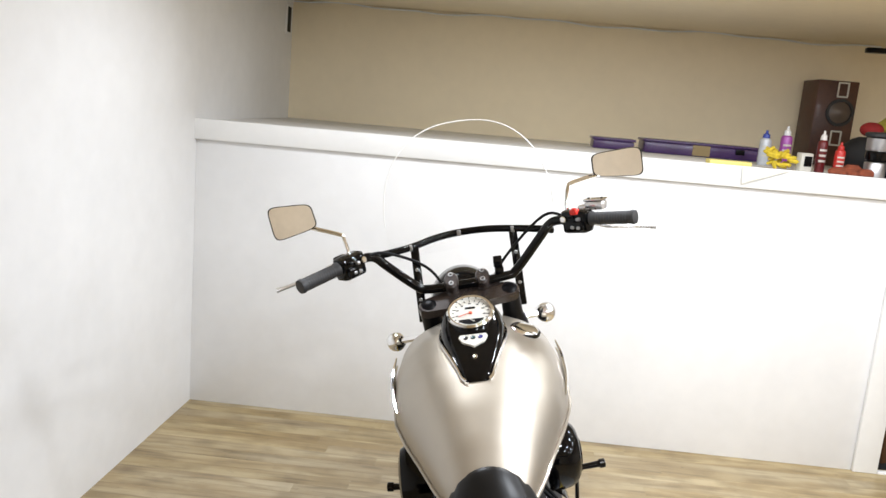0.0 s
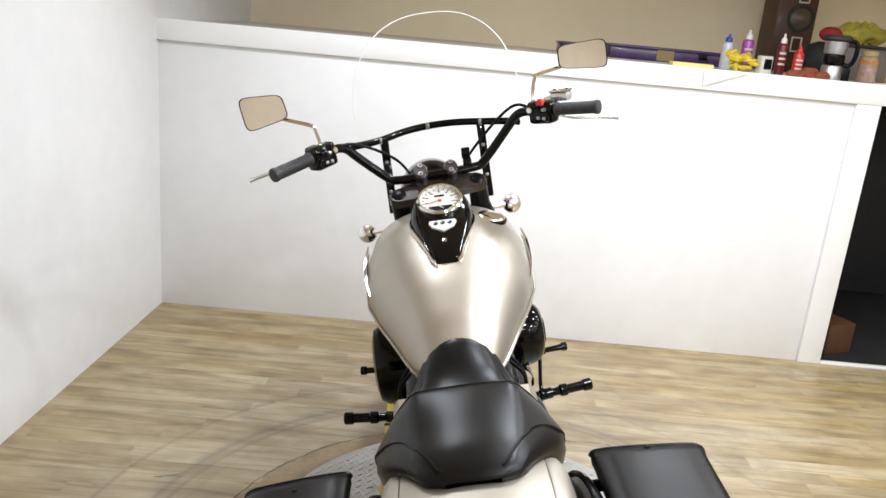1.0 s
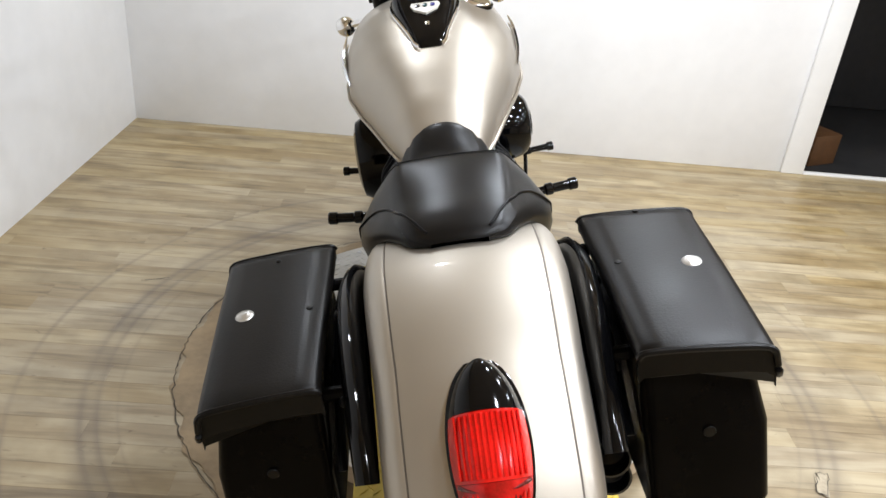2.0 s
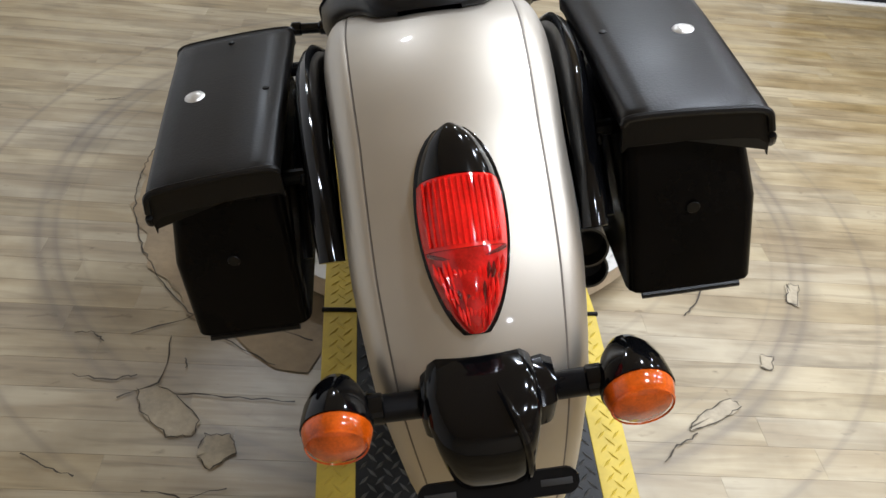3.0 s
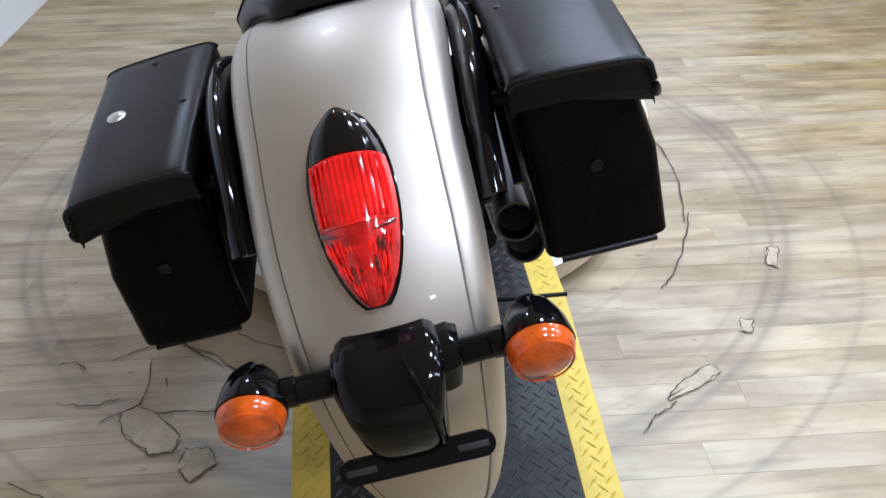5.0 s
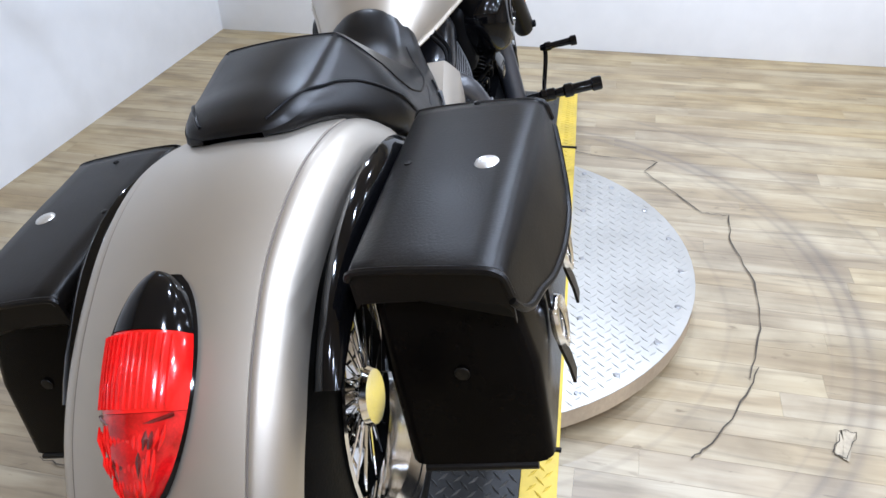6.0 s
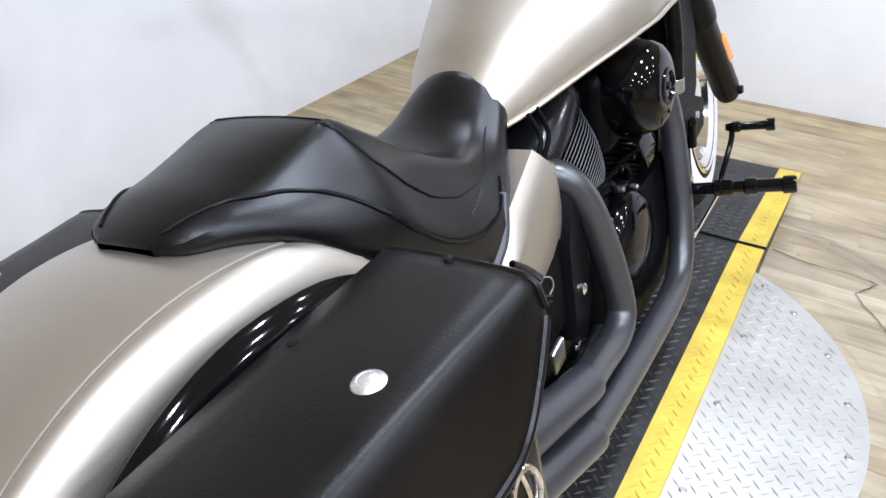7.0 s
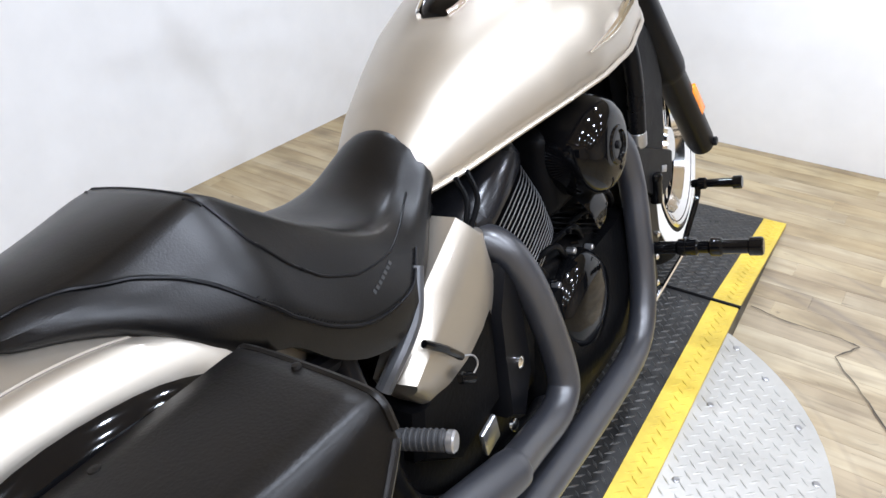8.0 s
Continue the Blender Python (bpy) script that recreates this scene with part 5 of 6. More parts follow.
part("gearbox", box(Shape(), (0.015, 0.165, 0.275), (0.235, 0.40, 0.27), 0.04, (0, 0, 0), 4), M_DARK, eng, "black gearbox case")
clutch = part("clutch_cover", revolve(Shape(), [(0.105, 0), (0.105, 0.025), (0.098, 0.045), (0.080, 0.058), (0.045, 0.064), (0, 0.065)], (0.115, 0.615, 0.285), (1, 0, 0), 36), M_BLACK, eng, "gloss black round clutch cover")
for a in range(0, 360, 45):
    part("cover_bolt", rod(Shape(), (0.13, 0.615 + 0.110 * math.cos(radians(a)), 0.285 + 0.110 * math.sin(radians(a))), (0.148, 0.615 + 0.110 * math.cos(radians(a)), 0.285 + 0.110 * math.sin(radians(a))), 0.007, 8), M_ALU, clutch)
part("left_cover", revolve(Shape(), [(0.12, 0), (0.12, 0.03), (0.10, 0.055), (0.05, 0.065), (0, 0.066)], (-0.11, 0.55, 0.31), (-1, 0, 0), 32), M_BLACK, eng, "gloss black alternator cover")


def cylinder(yc, zc, lean, edges=True):
    """A finned cylinder with its head, tipped by lean degrees forward."""
    m = Matrix.Translation((0, yc, zc)) @ Euler((radians(-lean), 0, 0)).to_matrix().to_4x4()
    cyl = part("cylinder", loft(Shape(), [[m @ Vector((0.105 * math.copysign(abs(math.cos(a)) ** 0.5, math.cos(a)), 0.085 * math.copysign(abs(math.sin(a)) ** 0.5, math.sin(a)), z)) for a in [2 * math.pi * j / 28 for j in range(28)]] for z in (0, 0.17)]), M_DARK, eng, "black finned cylinder")
    for k in range(17):
        z = 0.006 + k * 0.0102
        w = 0.136 + 0.006 * math.sin(k * 0.25)
        fin = Shape()
        loft(fin, [[m @ Vector(((w - e) * math.copysign(abs(math.cos(a)) ** 0.45, math.cos(a)), (0.112 - e) * math.copysign(abs(math.sin(a)) ** 0.45, math.sin(a)), z + dz)) for a in [2 * math.pi * j / 32 for j in range(32)]] for e, dz in ((0.0, 0.0), (0.0, 0.0028))])
        part("fin", fin, M_DARK, cyl)
        if not edges:
            continue
        part("fin_edge", loft(Shape(), [[m @ Vector(((w + e) * math.copysign(abs(math.cos(a)) ** 0.45, math.cos(a)), (0.112 + e) * math.copysign(abs(math.sin(a)) ** 0.45, math.sin(a)), z + dz)) for a in [2 * math.pi * j / 32 for j in range(32)]] for e, dz in ((0.0004, 0.0004), (0.0012, 0.0006), (0.0012, 0.0022), (0.0004, 0.0024))], True, False), M_ALU, cyl, "bare machined fin edge")
    def sect(w, h, z):
        return [m @ Vector((w * math.copysign(abs(math.cos(a)) ** 0.5, math.cos(a)), h * math.copysign(abs(math.sin(a)) ** 0.5, math.sin(a)), z)) for a in [2 * math.pi * j / 32 for j in range(32)]]
    part("cylinder_head", loft(Shape(), [sect(0.126, 0.104, 0.178), sect(0.126, 0.104, 0.196)]), M_DARK, eng)
    part("head_cover", loft(Shape(), [sect(0.142, 0.116, 0.197), sect(0.143, 0.117, 0.203), sect(0.141, 0.115, 0.220), sect(0.120, 0.094, 0.243), sect(0.100, 0.078, 0.247)]), M_HEAD, eng, "satin black head cover", 40)


cylinder(0.505, 0.420, -26)
cylinder(0.690, 0.385, 26, False)
# air cleaner
air = []
AC = Vector((-0.006, 0.645, 0.600))
for x, k in ((0.105, 0.70), (0.120, 0.92), (0.140, 0.99), (0.175, 1.0), (0.200, 0.98), (0.220, 0.92), (0.235, 0.81), (0.244, 0.66), (0.248, 0.50)):
    ring_c = []
    for j in range(40):
        a = 2 * math.pi * j / 40
        c, s = math.cos(a), math.sin(a)
        ext = 1.0 + (0.04 * max(0, -s) ** 3.0)
        ring_c.append((x + AC.x, AC.y + 0.090 * k * c, AC.z + 0.092 * k * s * ext))
    air.append(ring_c)
airc = part("air_cleaner", loft(Shape(), air), M_BLACK, bike, "gloss black teardrop air cleaner cover", 40)
part("cover_ring", revolve(Shape(), [(0.036, 0), (0.034, 0.005), (0.028, 0.006), (0.026, 0.001)], (0.241, 0.645, 0.600), (1, 0, 0), 30, None, True), M_BLACK, airc)
part("cover_tail", loft(Shape(), [[(x - 0.006, 0.632 + w * math.cos(a), z - 0.014 + 0.006 * math.sin(a)) for a in [2 * math.pi * j / 16 for j in range(16)]] for x, z, w in ((0.17, 0.535, 0.035), (0.195, 0.515, 0.040), (0.207, 0.490, 0.034), (0.207, 0.468, 0.022), (0.202, 0.458, 0.008))]), M_BLACK, airc, "black bracket under the cover")
# black box added to hide the front fins and keep the gap dark
part("black_gap_filler", box(Shape(), (0.085, 0.615, 0.57), (0.13, 0.14, 0.17), 0.03, (0, 0, 0), 4), M_DARK, eng)
part("cover_screw", revolve(Shape(), [(0.008, 0), (0.007, 0.004), (0, 0.005)], (0.242, 0.645, 0.600), (1, 0, 0), 14), M_SATIN, airc)
lc = []
for x, k in ((-0.10, 0.6), (-0.13, 0.95), (-0.205, 1.0), (-0.225, 0.9), (-0.232, 0.7)):
    lc.append([(x, 0.60 + 0.085 * k * math.cos(2 * math.pi * j / 32), 0.575 + 0.115 * k * math.sin(2 * math.pi * j / 32)) for j in range(32)])
part("left_side_cover", loft(Shape(), lc), M_BLACK, bike, "gloss black left engine cover")

# exhaust: two pipes with slash-cut silencers
P1 = [(0.100, 0.335, 0.560), (0.150, 0.350, 0.543), (0.178, 0.366, 0.485), (0.195, 0.386, 0.375), (0.207, 0.388, 0.285), (0.212, 0.368, 0.250), (0.216, 0.315, 0.240), (0.222, 0.235, 0.256), (0.238, 0.133, 0.288)]
P2 = [(0.100, 0.845, 0.560), (0.150, 0.868, 0.520), (0.165, 0.880, 0.431), (0.180, 0.856, 0.313), (0.192, 0.820, 0.205), (0.199, 0.775, 0.138), (0.206, 0.700, 0.112), (0.214, 0.570, 0.120), (0.226, 0.380, 0.150), (0.238, 0.216, 0.183), (0.248, 0.10, 0.21)]
for pts, end, r in ((P1, (0.193, -0.468, 0.428), 0.0285), (P2, (0.202, -0.435, 0.354), 0.0285)):
    pipe = part("exhaust_pipe", tube(Shape(), pts, r, 18, 6), M_EXH, bike, "satin black exhaust header")
    a, b = Vector(pts[-1]) - (Vector(end) - Vector(pts[-1])).normalized() * 0.02, Vector(end)
    L = (b - a).length
    part("silencer", revolve(Shape(), [(r + 0.001, 0), (0.032, 0.004), (0.0335, 0.02), (0.0335, 0.3), (0.0335, L), (0.030, L), (0.028, L - 0.03), (0.0, L - 0.05)], a, b - a, 24), M_EXH, pipe, "satin black straight silencer")
    part("flange", rod(Shape(), Vector(pts[0]), Vector(pts[0]).lerp(Vector(pts[1]), 0.35), 0.036, 16), M_SATIN, pipe)

# side covers under the seat
def side_cover(sx):
    """Sections run across the ridge: a narrow facet up to the seat, a broad one down to the curved lower edge."""
    at = lambda f, k, v: float(np.interp(f, k, v))
    ridge_k, upper_k, lower_k = (0, 1), (0, 0.3, 0.6, 1), (0, 0.08, 0.22, 0.42, 0.62, 0.78, 0.90, 1)
    rings = []
    for f in np.linspace(0, 1, 26):
        r = Vector((0.176 - 0.006 * f, at(f, ridge_k, (0.056, 0.276)), at(f, ridge_k, (0.486, 0.600))))
        u = Vector((0.152, at(f, upper_k, (0.046, 0.096, 0.150, 0.250)), at(f, upper_k, (0.492, 0.536, 0.586, 0.640))))
        w = Vector((0.152, at(f, lower_k, (0.058, 0.094, 0.150, 0.215, 0.272, 0.312, 0.322, 0.300)), at(f, lower_k, (0.462, 0.416, 0.398, 0.398, 0.416, 0.455, 0.510, 0.600))))
        ring_c = [Vector((0.110, u.y, u.z)), u]
        ring_c += [u.lerp(r, k) + Vector((0.004 * math.sin(math.pi * k), 0, 0)) for k in (0.3, 0.6, 0.85)] + [r]
        ring_c += [r.lerp(w, k) + Vector((0.007 * math.sin(math.pi * k), 0, 0)) for k in (0.08, 0.2, 0.35, 0.5, 0.65, 0.8, 0.92)]
        ring_c += [w, Vector((0.143, w.y, w.z)), Vector((0.110, w.y, w.z))]
        rings.append([(sx * p.x, p.y, p.z) for p in ring_c])
    c = part("side_cover", loft(Shape(), rings), M_PAINT, bike, "champagne painted side cover with a raised ridge", 30)
    cy = 0.19
    part("lower_cover", loft(Shape(), [[(sx * x, cy + (y - cy) * k, z) for y, z in ((0.285, 0.47), (0.20, 0.44), (0.06, 0.43), (0.04, 0.36), (0.12, 0.30), (0.26, 0.32))] for k, x in ((1, 0.10), (1, 0.15), (0.9, 0.163))]), M_DARK, c, "matte black lower cover")
    if sx > 0:
        clip = part("wire_clip", tube(Shape(), [(0.182, 0.083, 0.537), (0.187, 0.118, 0.506), (0.184, 0.152, 0.471)], 0.006, 8, 3), M_BLACK, c, "black cable clip")
        part("wire", tube(Shape(), [(0.184, 0.150, 0.473), (0.192, 0.170, 0.462), (0.190, 0.178, 0.440), (0.184, 0.165, 0.426)], 0.0015, 6, 5), M_ALU, clip)
        part("lock_plug", rod(Shape(), (0.176, 0.148, 0.434), (0.184, 0.172, 0.421), 0.009, 10), M_BLACK, c)


mirrored(side_cover)
for sx in (-1, 1):
    part("seat_rail", tube(Shape(), [(sx * 0.150, 0.140, 0.620), (sx * 0.158, 0.108, 0.568), (sx * 0.156, 0.080, 0.540), (sx * 0.150, 0.050, 0.515), (sx * 0.14, 0.03, 0.49)], 0.012, 10, 5), M_RAIL if sx > 0 else M_SATIN, bike, "silver frame rail behind the cover")
    part("tank_stay", tube(Shape(), [(sx * 0.120, 0.345, 0.675), (sx * 0.150, 0.318, 0.640), (sx * 0.150, 0.285, 0.605)], 0.0045, 8, 4), M_DARK, bike, "thin black stay")
    part("tank_stay", tube(Shape(), [(sx * 0.120, 0.315, 0.672), (sx * 0.148, 0.292, 0.645), (sx * 0.150, 0.270, 0.61)], 0.0045, 8, 4), M_DARK, bike)
gc = Shape()
slab(gc, [(0.318, 0.53), (0.352, 0.47), (0.345, 0.31), (0.300, 0.24), (0.262, 0.27), (0.282, 0.46)], 0.13, 0.175, Matrix(((0, 0, 1, 0), (1, 0, 0, 0), (0, 1, 0, 0), (0, 0, 0, 1))), 0.012)
guard = part("gear_cover", gc, M_SATIN, bike, "satin black swingarm pivot cover")
for y, z in ((0.310, 0.352), (0.258, 0.264)):
    part("cover_bolt", revolve(Shape(), [(0.011, 0), (0.011, 0.005), (0.006, 0.008), (0, 0.008)], (0.175, y, z), (1, 0, 0), 14), M_CHROME, guard)
ppeg = part("passenger_peg", rod(Shape(), (0.150, 0.005, 0.432), (0.228, 0.029, 0.430), 0.0145, 14), M_GREY, bike, "folded grey passenger peg")
for k in range(7):
    a = Vector((0.172 + k * 0.008, 0.0118 + k * 0.00245, 0.4316))
    part("peg_rib", rod(Shape(), a, a + Vector((0.004, 0.0012, 0)), 0.0154, 14), M_GREY, ppeg)
part("peg_end", rod(Shape(), (0.227, 0.0286, 0.430), (0.240, 0.0326, 0.4296), 0.0155, 14), M_ALU, ppeg, "bare metal peg end")
part("engine_bracket", box(Shape(), (0.158, 0.214, 0.272), (0.010, 0.045, 0.06), 0.004, (15, 10, 0)), M_ALU, bike)
rr = random.Random(4)
for i in range(12):
    a = Vector((rr.uniform(0.11, 0.15), rr.uniform(0.36, 0.74), rr.uniform(0.36, 0.47)))
    part("engine_bolt", rod(Shape(), a, a + Vector((rr.uniform(0.008, 0.02), rr.uniform(-0.01, 0.01), 0)), rr.uniform(0.004, 0.007), 8), M_ALU if i % 4 == 0 else M_BLACK, eng)
for i in range(5):
    a = Vector((0.13, 0.40 + 0.08 * i, 0.44))
    part("hose", tube(Shape(), [a, a + Vector((0.03, 0.03, 0.02)), a + Vector((0.02, 0.08, -0.02)), a + Vector((0.0, 0.12, -0.05))], 0.006, 8, 5), M_DARK, eng)

# foot controls
def controls(sx):
    if sx > 0:
        base, tip, up0, up1 = (0.14, 0.894, 0.256), (0.419, 0.926, 0.271), (0.266, 1.000, 0.373), (0.360, 1.007, 0.378)
    else:
        base, tip, up0, up1 = (-0.14, 0.815, 0.290), (-0.384, 0.829, 0.305), (-0.235, 0.920, 0.412), (-0.322, 0.928, 0.416)
    base, tip, up0, up1 = (Vector(p) for p in (base, tip, up0, up1))
    d = (tip - base).normalized()
    L = (tip - base).length
    peg = part("foot_peg", revolve(Shape(), [(0.014, 0), (0.014, L - 0.16), (0.018, L - 0.155), (0.018, L - 0.135), (0.013, L - 0.13), (0.014, L - 0.11), (0.020, L - 0.105), (0.020, L - 0.085), (0.0155, L - 0.08), (0.0155, L - 0.03), (0.020, L - 0.027), (0.020, L - 0.004), (0.017, L)], base, d, 16), M_BLACK, bike, "gloss black forward foot peg")
    if sx > 0:
        plate = part("control_bracket", slab(Shape(), [(0.900, 0.400), (0.985, 0.360), (1.040, 0.300), (1.045, 0.215), (1.000, 0.175), (1.005, 0.110), (0.965, 0.100), (0.905, 0.200), (0.870, 0.330)], 0.135, 0.158, Matrix(((0, 0, 1, 0), (1, 0, 0, 0), (0, 1, 0, 0), (0, 0, 0, 1))), 0.006), M_SATIN, peg, "black foot control bracket")
        part("reservoir", revolve(Shape(), [(0.013, 0), (0.014, 0.004), (0.014, 0.052), (0.016, 0.055), (0.016, 0.066), (0.012, 0.070)], (0.170, 1.005, 0.320), (0, 0.1, 1), 14), M_BLACK, plate, "black brake fluid reservoir")
        for by, bz in ((1.005, 0.330), (1.020, 0.230), (1.000, 0.180), (0.990, 0.115)):
            part("bracket_bolt", revolve(Shape(), [(0.008, 0), (0.008, 0.005), (0.004, 0.008), (0, 0.008)], (0.158, by, bz), (1, 0, 0), 10), M_CHROME, plate)
    d2 = (up1 - up0).normalized()
    L2 = (up1 - up0).length
    part("toe_peg", revolve(Shape(), [(0.008, -0.012), (0.010, 0), (0.013, 0.004), (0.013, 0.018), (0.009, 0.022), (0.0105, L2 - 0.02), (0.0145, L2 - 0.018), (0.0145, L2 - 0.002), (0.012, L2)], up0, d2, 14), M_BLACK, peg, "black toe peg")
    foot = base + d * (L - 0.165)
    part("lever_arm", tube(Shape(), [foot, foot + Vector((0, 0.04, 0.02)), up0 + Vector((0, -0.005, -0.03)), up0], 0.0065, 8, 5), M_BLACK, peg)
    part("arm_collar", rod(Shape(), foot - d * 0.012, foot + d * 0.012, 0.019, 14), M_BLACK, peg)
    part("link_rod", rod(Shape(), foot + Vector((0, 0, -0.015)), foot + Vector((-sx * 0.05, -0.10, -0.11)), 0.004, 8), M_CHROME, peg)


mirrored(controls)
part("side_stand", tube(Shape(), [(-0.13, 0.55, 0.18), (-0.20, 0.60, 0.09), (-0.255, 0.64, -0.052)], 0.012, 10, 4), M_SATIN, bike, "black side stand")
part("stand_foot", rod(Shape(), (-0.262, 0.644, -0.059), (-0.258, 0.642, -0.048), 0.028, 12), M_SATIN, bike)
part("drive_belt_cover", box(Shape(), (-0.14, 0.0, 0.33), (0.03, 0.62, 0.10), 0.02), M_SATIN, bike, "black belt guard")
for sx in (-1, 1):
    part("shock", rod(Shape(), (sx * 0.165, -0.10, 0.55), (sx * 0.165, -0.30, 0.36), 0.022, 14), M_SATIN, bike)


# ---- things on the ledge ----
LZ = LEDGE + 0.0905


def on_ledge(x, y, rz=0, z=0.0):
    return ROOM @ pose(x, y, LZ + z, 0, 0, rz)


def speaker(x, y, rz):
    t = thing("loudspeaker", "dark wood veneer floor loudspeaker standing on the ledge", "loudspeaker", on_ledge(x, y, rz))
    wood = mat("dark_veneer", (0.075, 0.028, 0.016), 0.5, 0, 0.1, 0.3, 5, 0.1, 60)
    part("cabinet", box(Shape(), (0, 0, 0.265), (0.25, 0.25, 0.53), 0.006), wood, t)
    part("cone_ring", revolve(Shape(), [(0.085, 0), (0.085, 0.012), (0.070, 0.014), (0.066, 0.004)], (0.03, -0.125, 0.335), (0, -1, 0), 32, None, True), M_GREY, t, "grey driver ring")
    part("cone", revolve(Shape(), [(0.068, 0.002), (0.045, 0.010), (0.030, 0.022), (0.0, 0.028)], (0.03, -0.125, 0.335), (0, -1, 0), 28), mat("cone_brown", (0.12, 0.09, 0.07), 0.4), t, "brown driver cone")
    for z, h in ((0.475, 0.085), (0.175, 0.085)):
        fr_s = Shape()
        for dx, dz, w2, h2 in ((0, h / 2, 0.066, 0.010), (0, -h / 2, 0.066, 0.010), (-0.03, 0, 0.010, h), (0.03, 0, 0.010, h)):
            box(fr_s, (0.03 + dx, -0.128, z + dz), (w2, 0.008, h2), 0.002)
        part("port_frame", fr_s, M_DIAL, t, "pale rectangular frame")


speaker(3.575, 1.46, 0)


def spray(name, x, y, r, h, body_c, cap_c, label, cat_name="spray can"):
    t = thing(name, label, cat_name, on_ledge(x, y))
    part("can", revolve(Shape(), [(r * 0.94, 0), (r, 0.004), (r, h * 0.70), (r * 0.92, h * 0.74), (r * 0.55, h * 0.78), (r * 0.5, h * 0.80), (0, h * 0.80)], (0, 0, 0), (0, 0, 1), 22), mat(name + "_body", body_c, 0.35, 0.1, 0.3, 0.2, 25), t)
    part("cap", revolve(Shape(), [(r * 0.60, h * 0.765), (r * 0.62, h * 0.80), (r * 0.55, h * 0.88), (r * 0.25, h * 0.92), (r * 0.2, h), (0, h)], (0, 0, 0), (0, 0, 1), 18), mat(name + "_cap", cap_c, 0.4), t)
    lab_s = Shape()
    for k in range(3):
        loft(lab_s, [[(r * 1.006 * math.sin(a), -r * 1.006 * math.cos(a), h * (0.25 + 0.13 * k) + dz) for a in np.linspace(-0.8, 0.8, 8)] for dz in (0, h * 0.05)], False, False)
    part("label_bars", lab_s, M_DIAL, t)


spray("spray_bottle", 2.905, 0.51, 0.030, 0.185, (0.55, 0.58, 0.62), (0.03, 0.06, 0.35), "white spray bottle with a blue cap")
spray("spray_can", 3.015, 0.52, 0.030, 0.215, (0.35, 0.07, 0.36), (0.8, 0.8, 0.8), "purple spray can with a white nozzle")
spray("red_bottle", 3.085, 0.22, 0.024, 0.205, (0.12, 0.008, 0.010), (0.75, 0.72, 0.70), "dark red bottle with a pale cap", "bottle")
spray("red_can", 3.145, 0.15, 0.024, 0.155, (0.50, 0.02, 0.015), (0.5, 0.02, 0.015), "bright red aerosol can on the ledge", "spray can")
pot = thing("coffee_maker", "small steel coffee maker with a black handle", "coffee maker", on_ledge(3.318, 0.15, -10))
part("base", revolve(Shape(), [(0.046, 0), (0.050, 0.004), (0.050, 0.068), (0.046, 0.074), (0, 0.074)], (0, 0, 0), (0, 0, 1), 28), M_ALU, pot, "brushed steel base")
part("jug", revolve(Shape(), [(0.040, 0.0745), (0.050, 0.085), (0.053, 0.110), (0.050, 0.128), (0, 0.128)], (0, 0, 0), (0, 0, 1), 28), M_BLACK, pot, "black jug")
part("band", revolve(Shape(), [(0.050, 0.1285), (0.053, 0.132), (0.055, 0.188), (0.050, 0.190), (0, 0.190)], (0, 0, 0), (0, 0, 1), 28), M_ALU, pot, "steel collar")
part("lid", revolve(Shape(), [(0.056, 0.1905), (0.066, 0.198), (0.066, 0.210), (0.058, 0.218), (0, 0.220)], (0, 0, 0), (0, 0, 1), 28), M_GREY, pot, "grey lid")
part("handle", tube(Shape(), [(0.046, -0.02, 0.196), (0.085, -0.03, 0.185), (0.088, -0.03, 0.12), (0.072, -0.02, 0.08), (0.045, -0.01, 0.082)], 0.011, 10, 5), M_SATIN, pot, "black handle")
part("control_box", box(Shape(), (0.062, 0.01, 0.035), (0.045, 0.06, 0.068), 0.006), M_SATIN, pot, "black control box")
jar = thing("plastic_jar", "clear plastic jar with pink and orange contents", "jar", on_ledge(3.60, 0.36))
part("body", revolve(Shape(), [(0.044, 0), (0.047, 0.005), (0.047, 0.115), (0.042, 0.13), (0.036, 0.135), (0, 0.135)], (0, 0, 0), (0, 0, 1), 24), mat("pink_contents", (0.40, 0.27, 0.22), 0.25, 0, 0.4, 0.3, 30), jar)
part("top_layer", revolve(Shape(), [(0.0475, 0.095), (0.0478, 0.10), (0.0478, 0.114), (0.0475, 0.116)], (0, 0, 0), (0, 0, 1), 24, None, True), mat("orange_contents", (0.48, 0.22, 0.05), 0.4, 0, 0.2, 0.4, 60), jar, "orange layer")
part("lid", revolve(Shape(), [(0.036, 0.1352), (0.040, 0.138), (0.040, 0.158), (0.036, 0.162), (0, 0.162)], (0, 0, 0), (0, 0, 1), 20), mat("dull_yellow", (0.40, 0.34, 0.12), 0.5), jar, "dull yellow lid")
# bin added as a support under the jacket
crate = thing("storage_bin", "grey plastic storage bin added to hold up the jacket", "storage bin", on_ledge(3.74, 0.80, -4))
part("body", box(Shape(), (0, 0, 0.09), (0.30, 0.22, 0.18), 0.012), mat("dim_plastic", (0.16, 0.14, 0.125), 0.5, 0, 0, 0.2, 8), crate)
part("rim", box(Shape(), (0, 0, 0.188), (0.315, 0.235, 0.016), 0.006), M_GREY, crate)
cloth = ball(Shape(), (0, 0, 0), 1.0, 40)
cloth.v = [(0.15 * x * (1 + 0.16 * math.sin(7 * y + 3 * z)), 0.095 * y * (1 + 0.14 * math.sin(6 * x + 4 * z)),
            0.252 + 0.055 * z * (1 + 0.30 * math.sin(9 * x + 5 * y) + 0.15 * math.sin(17 * y - 4 * x))) for x, y, z in cloth.v]
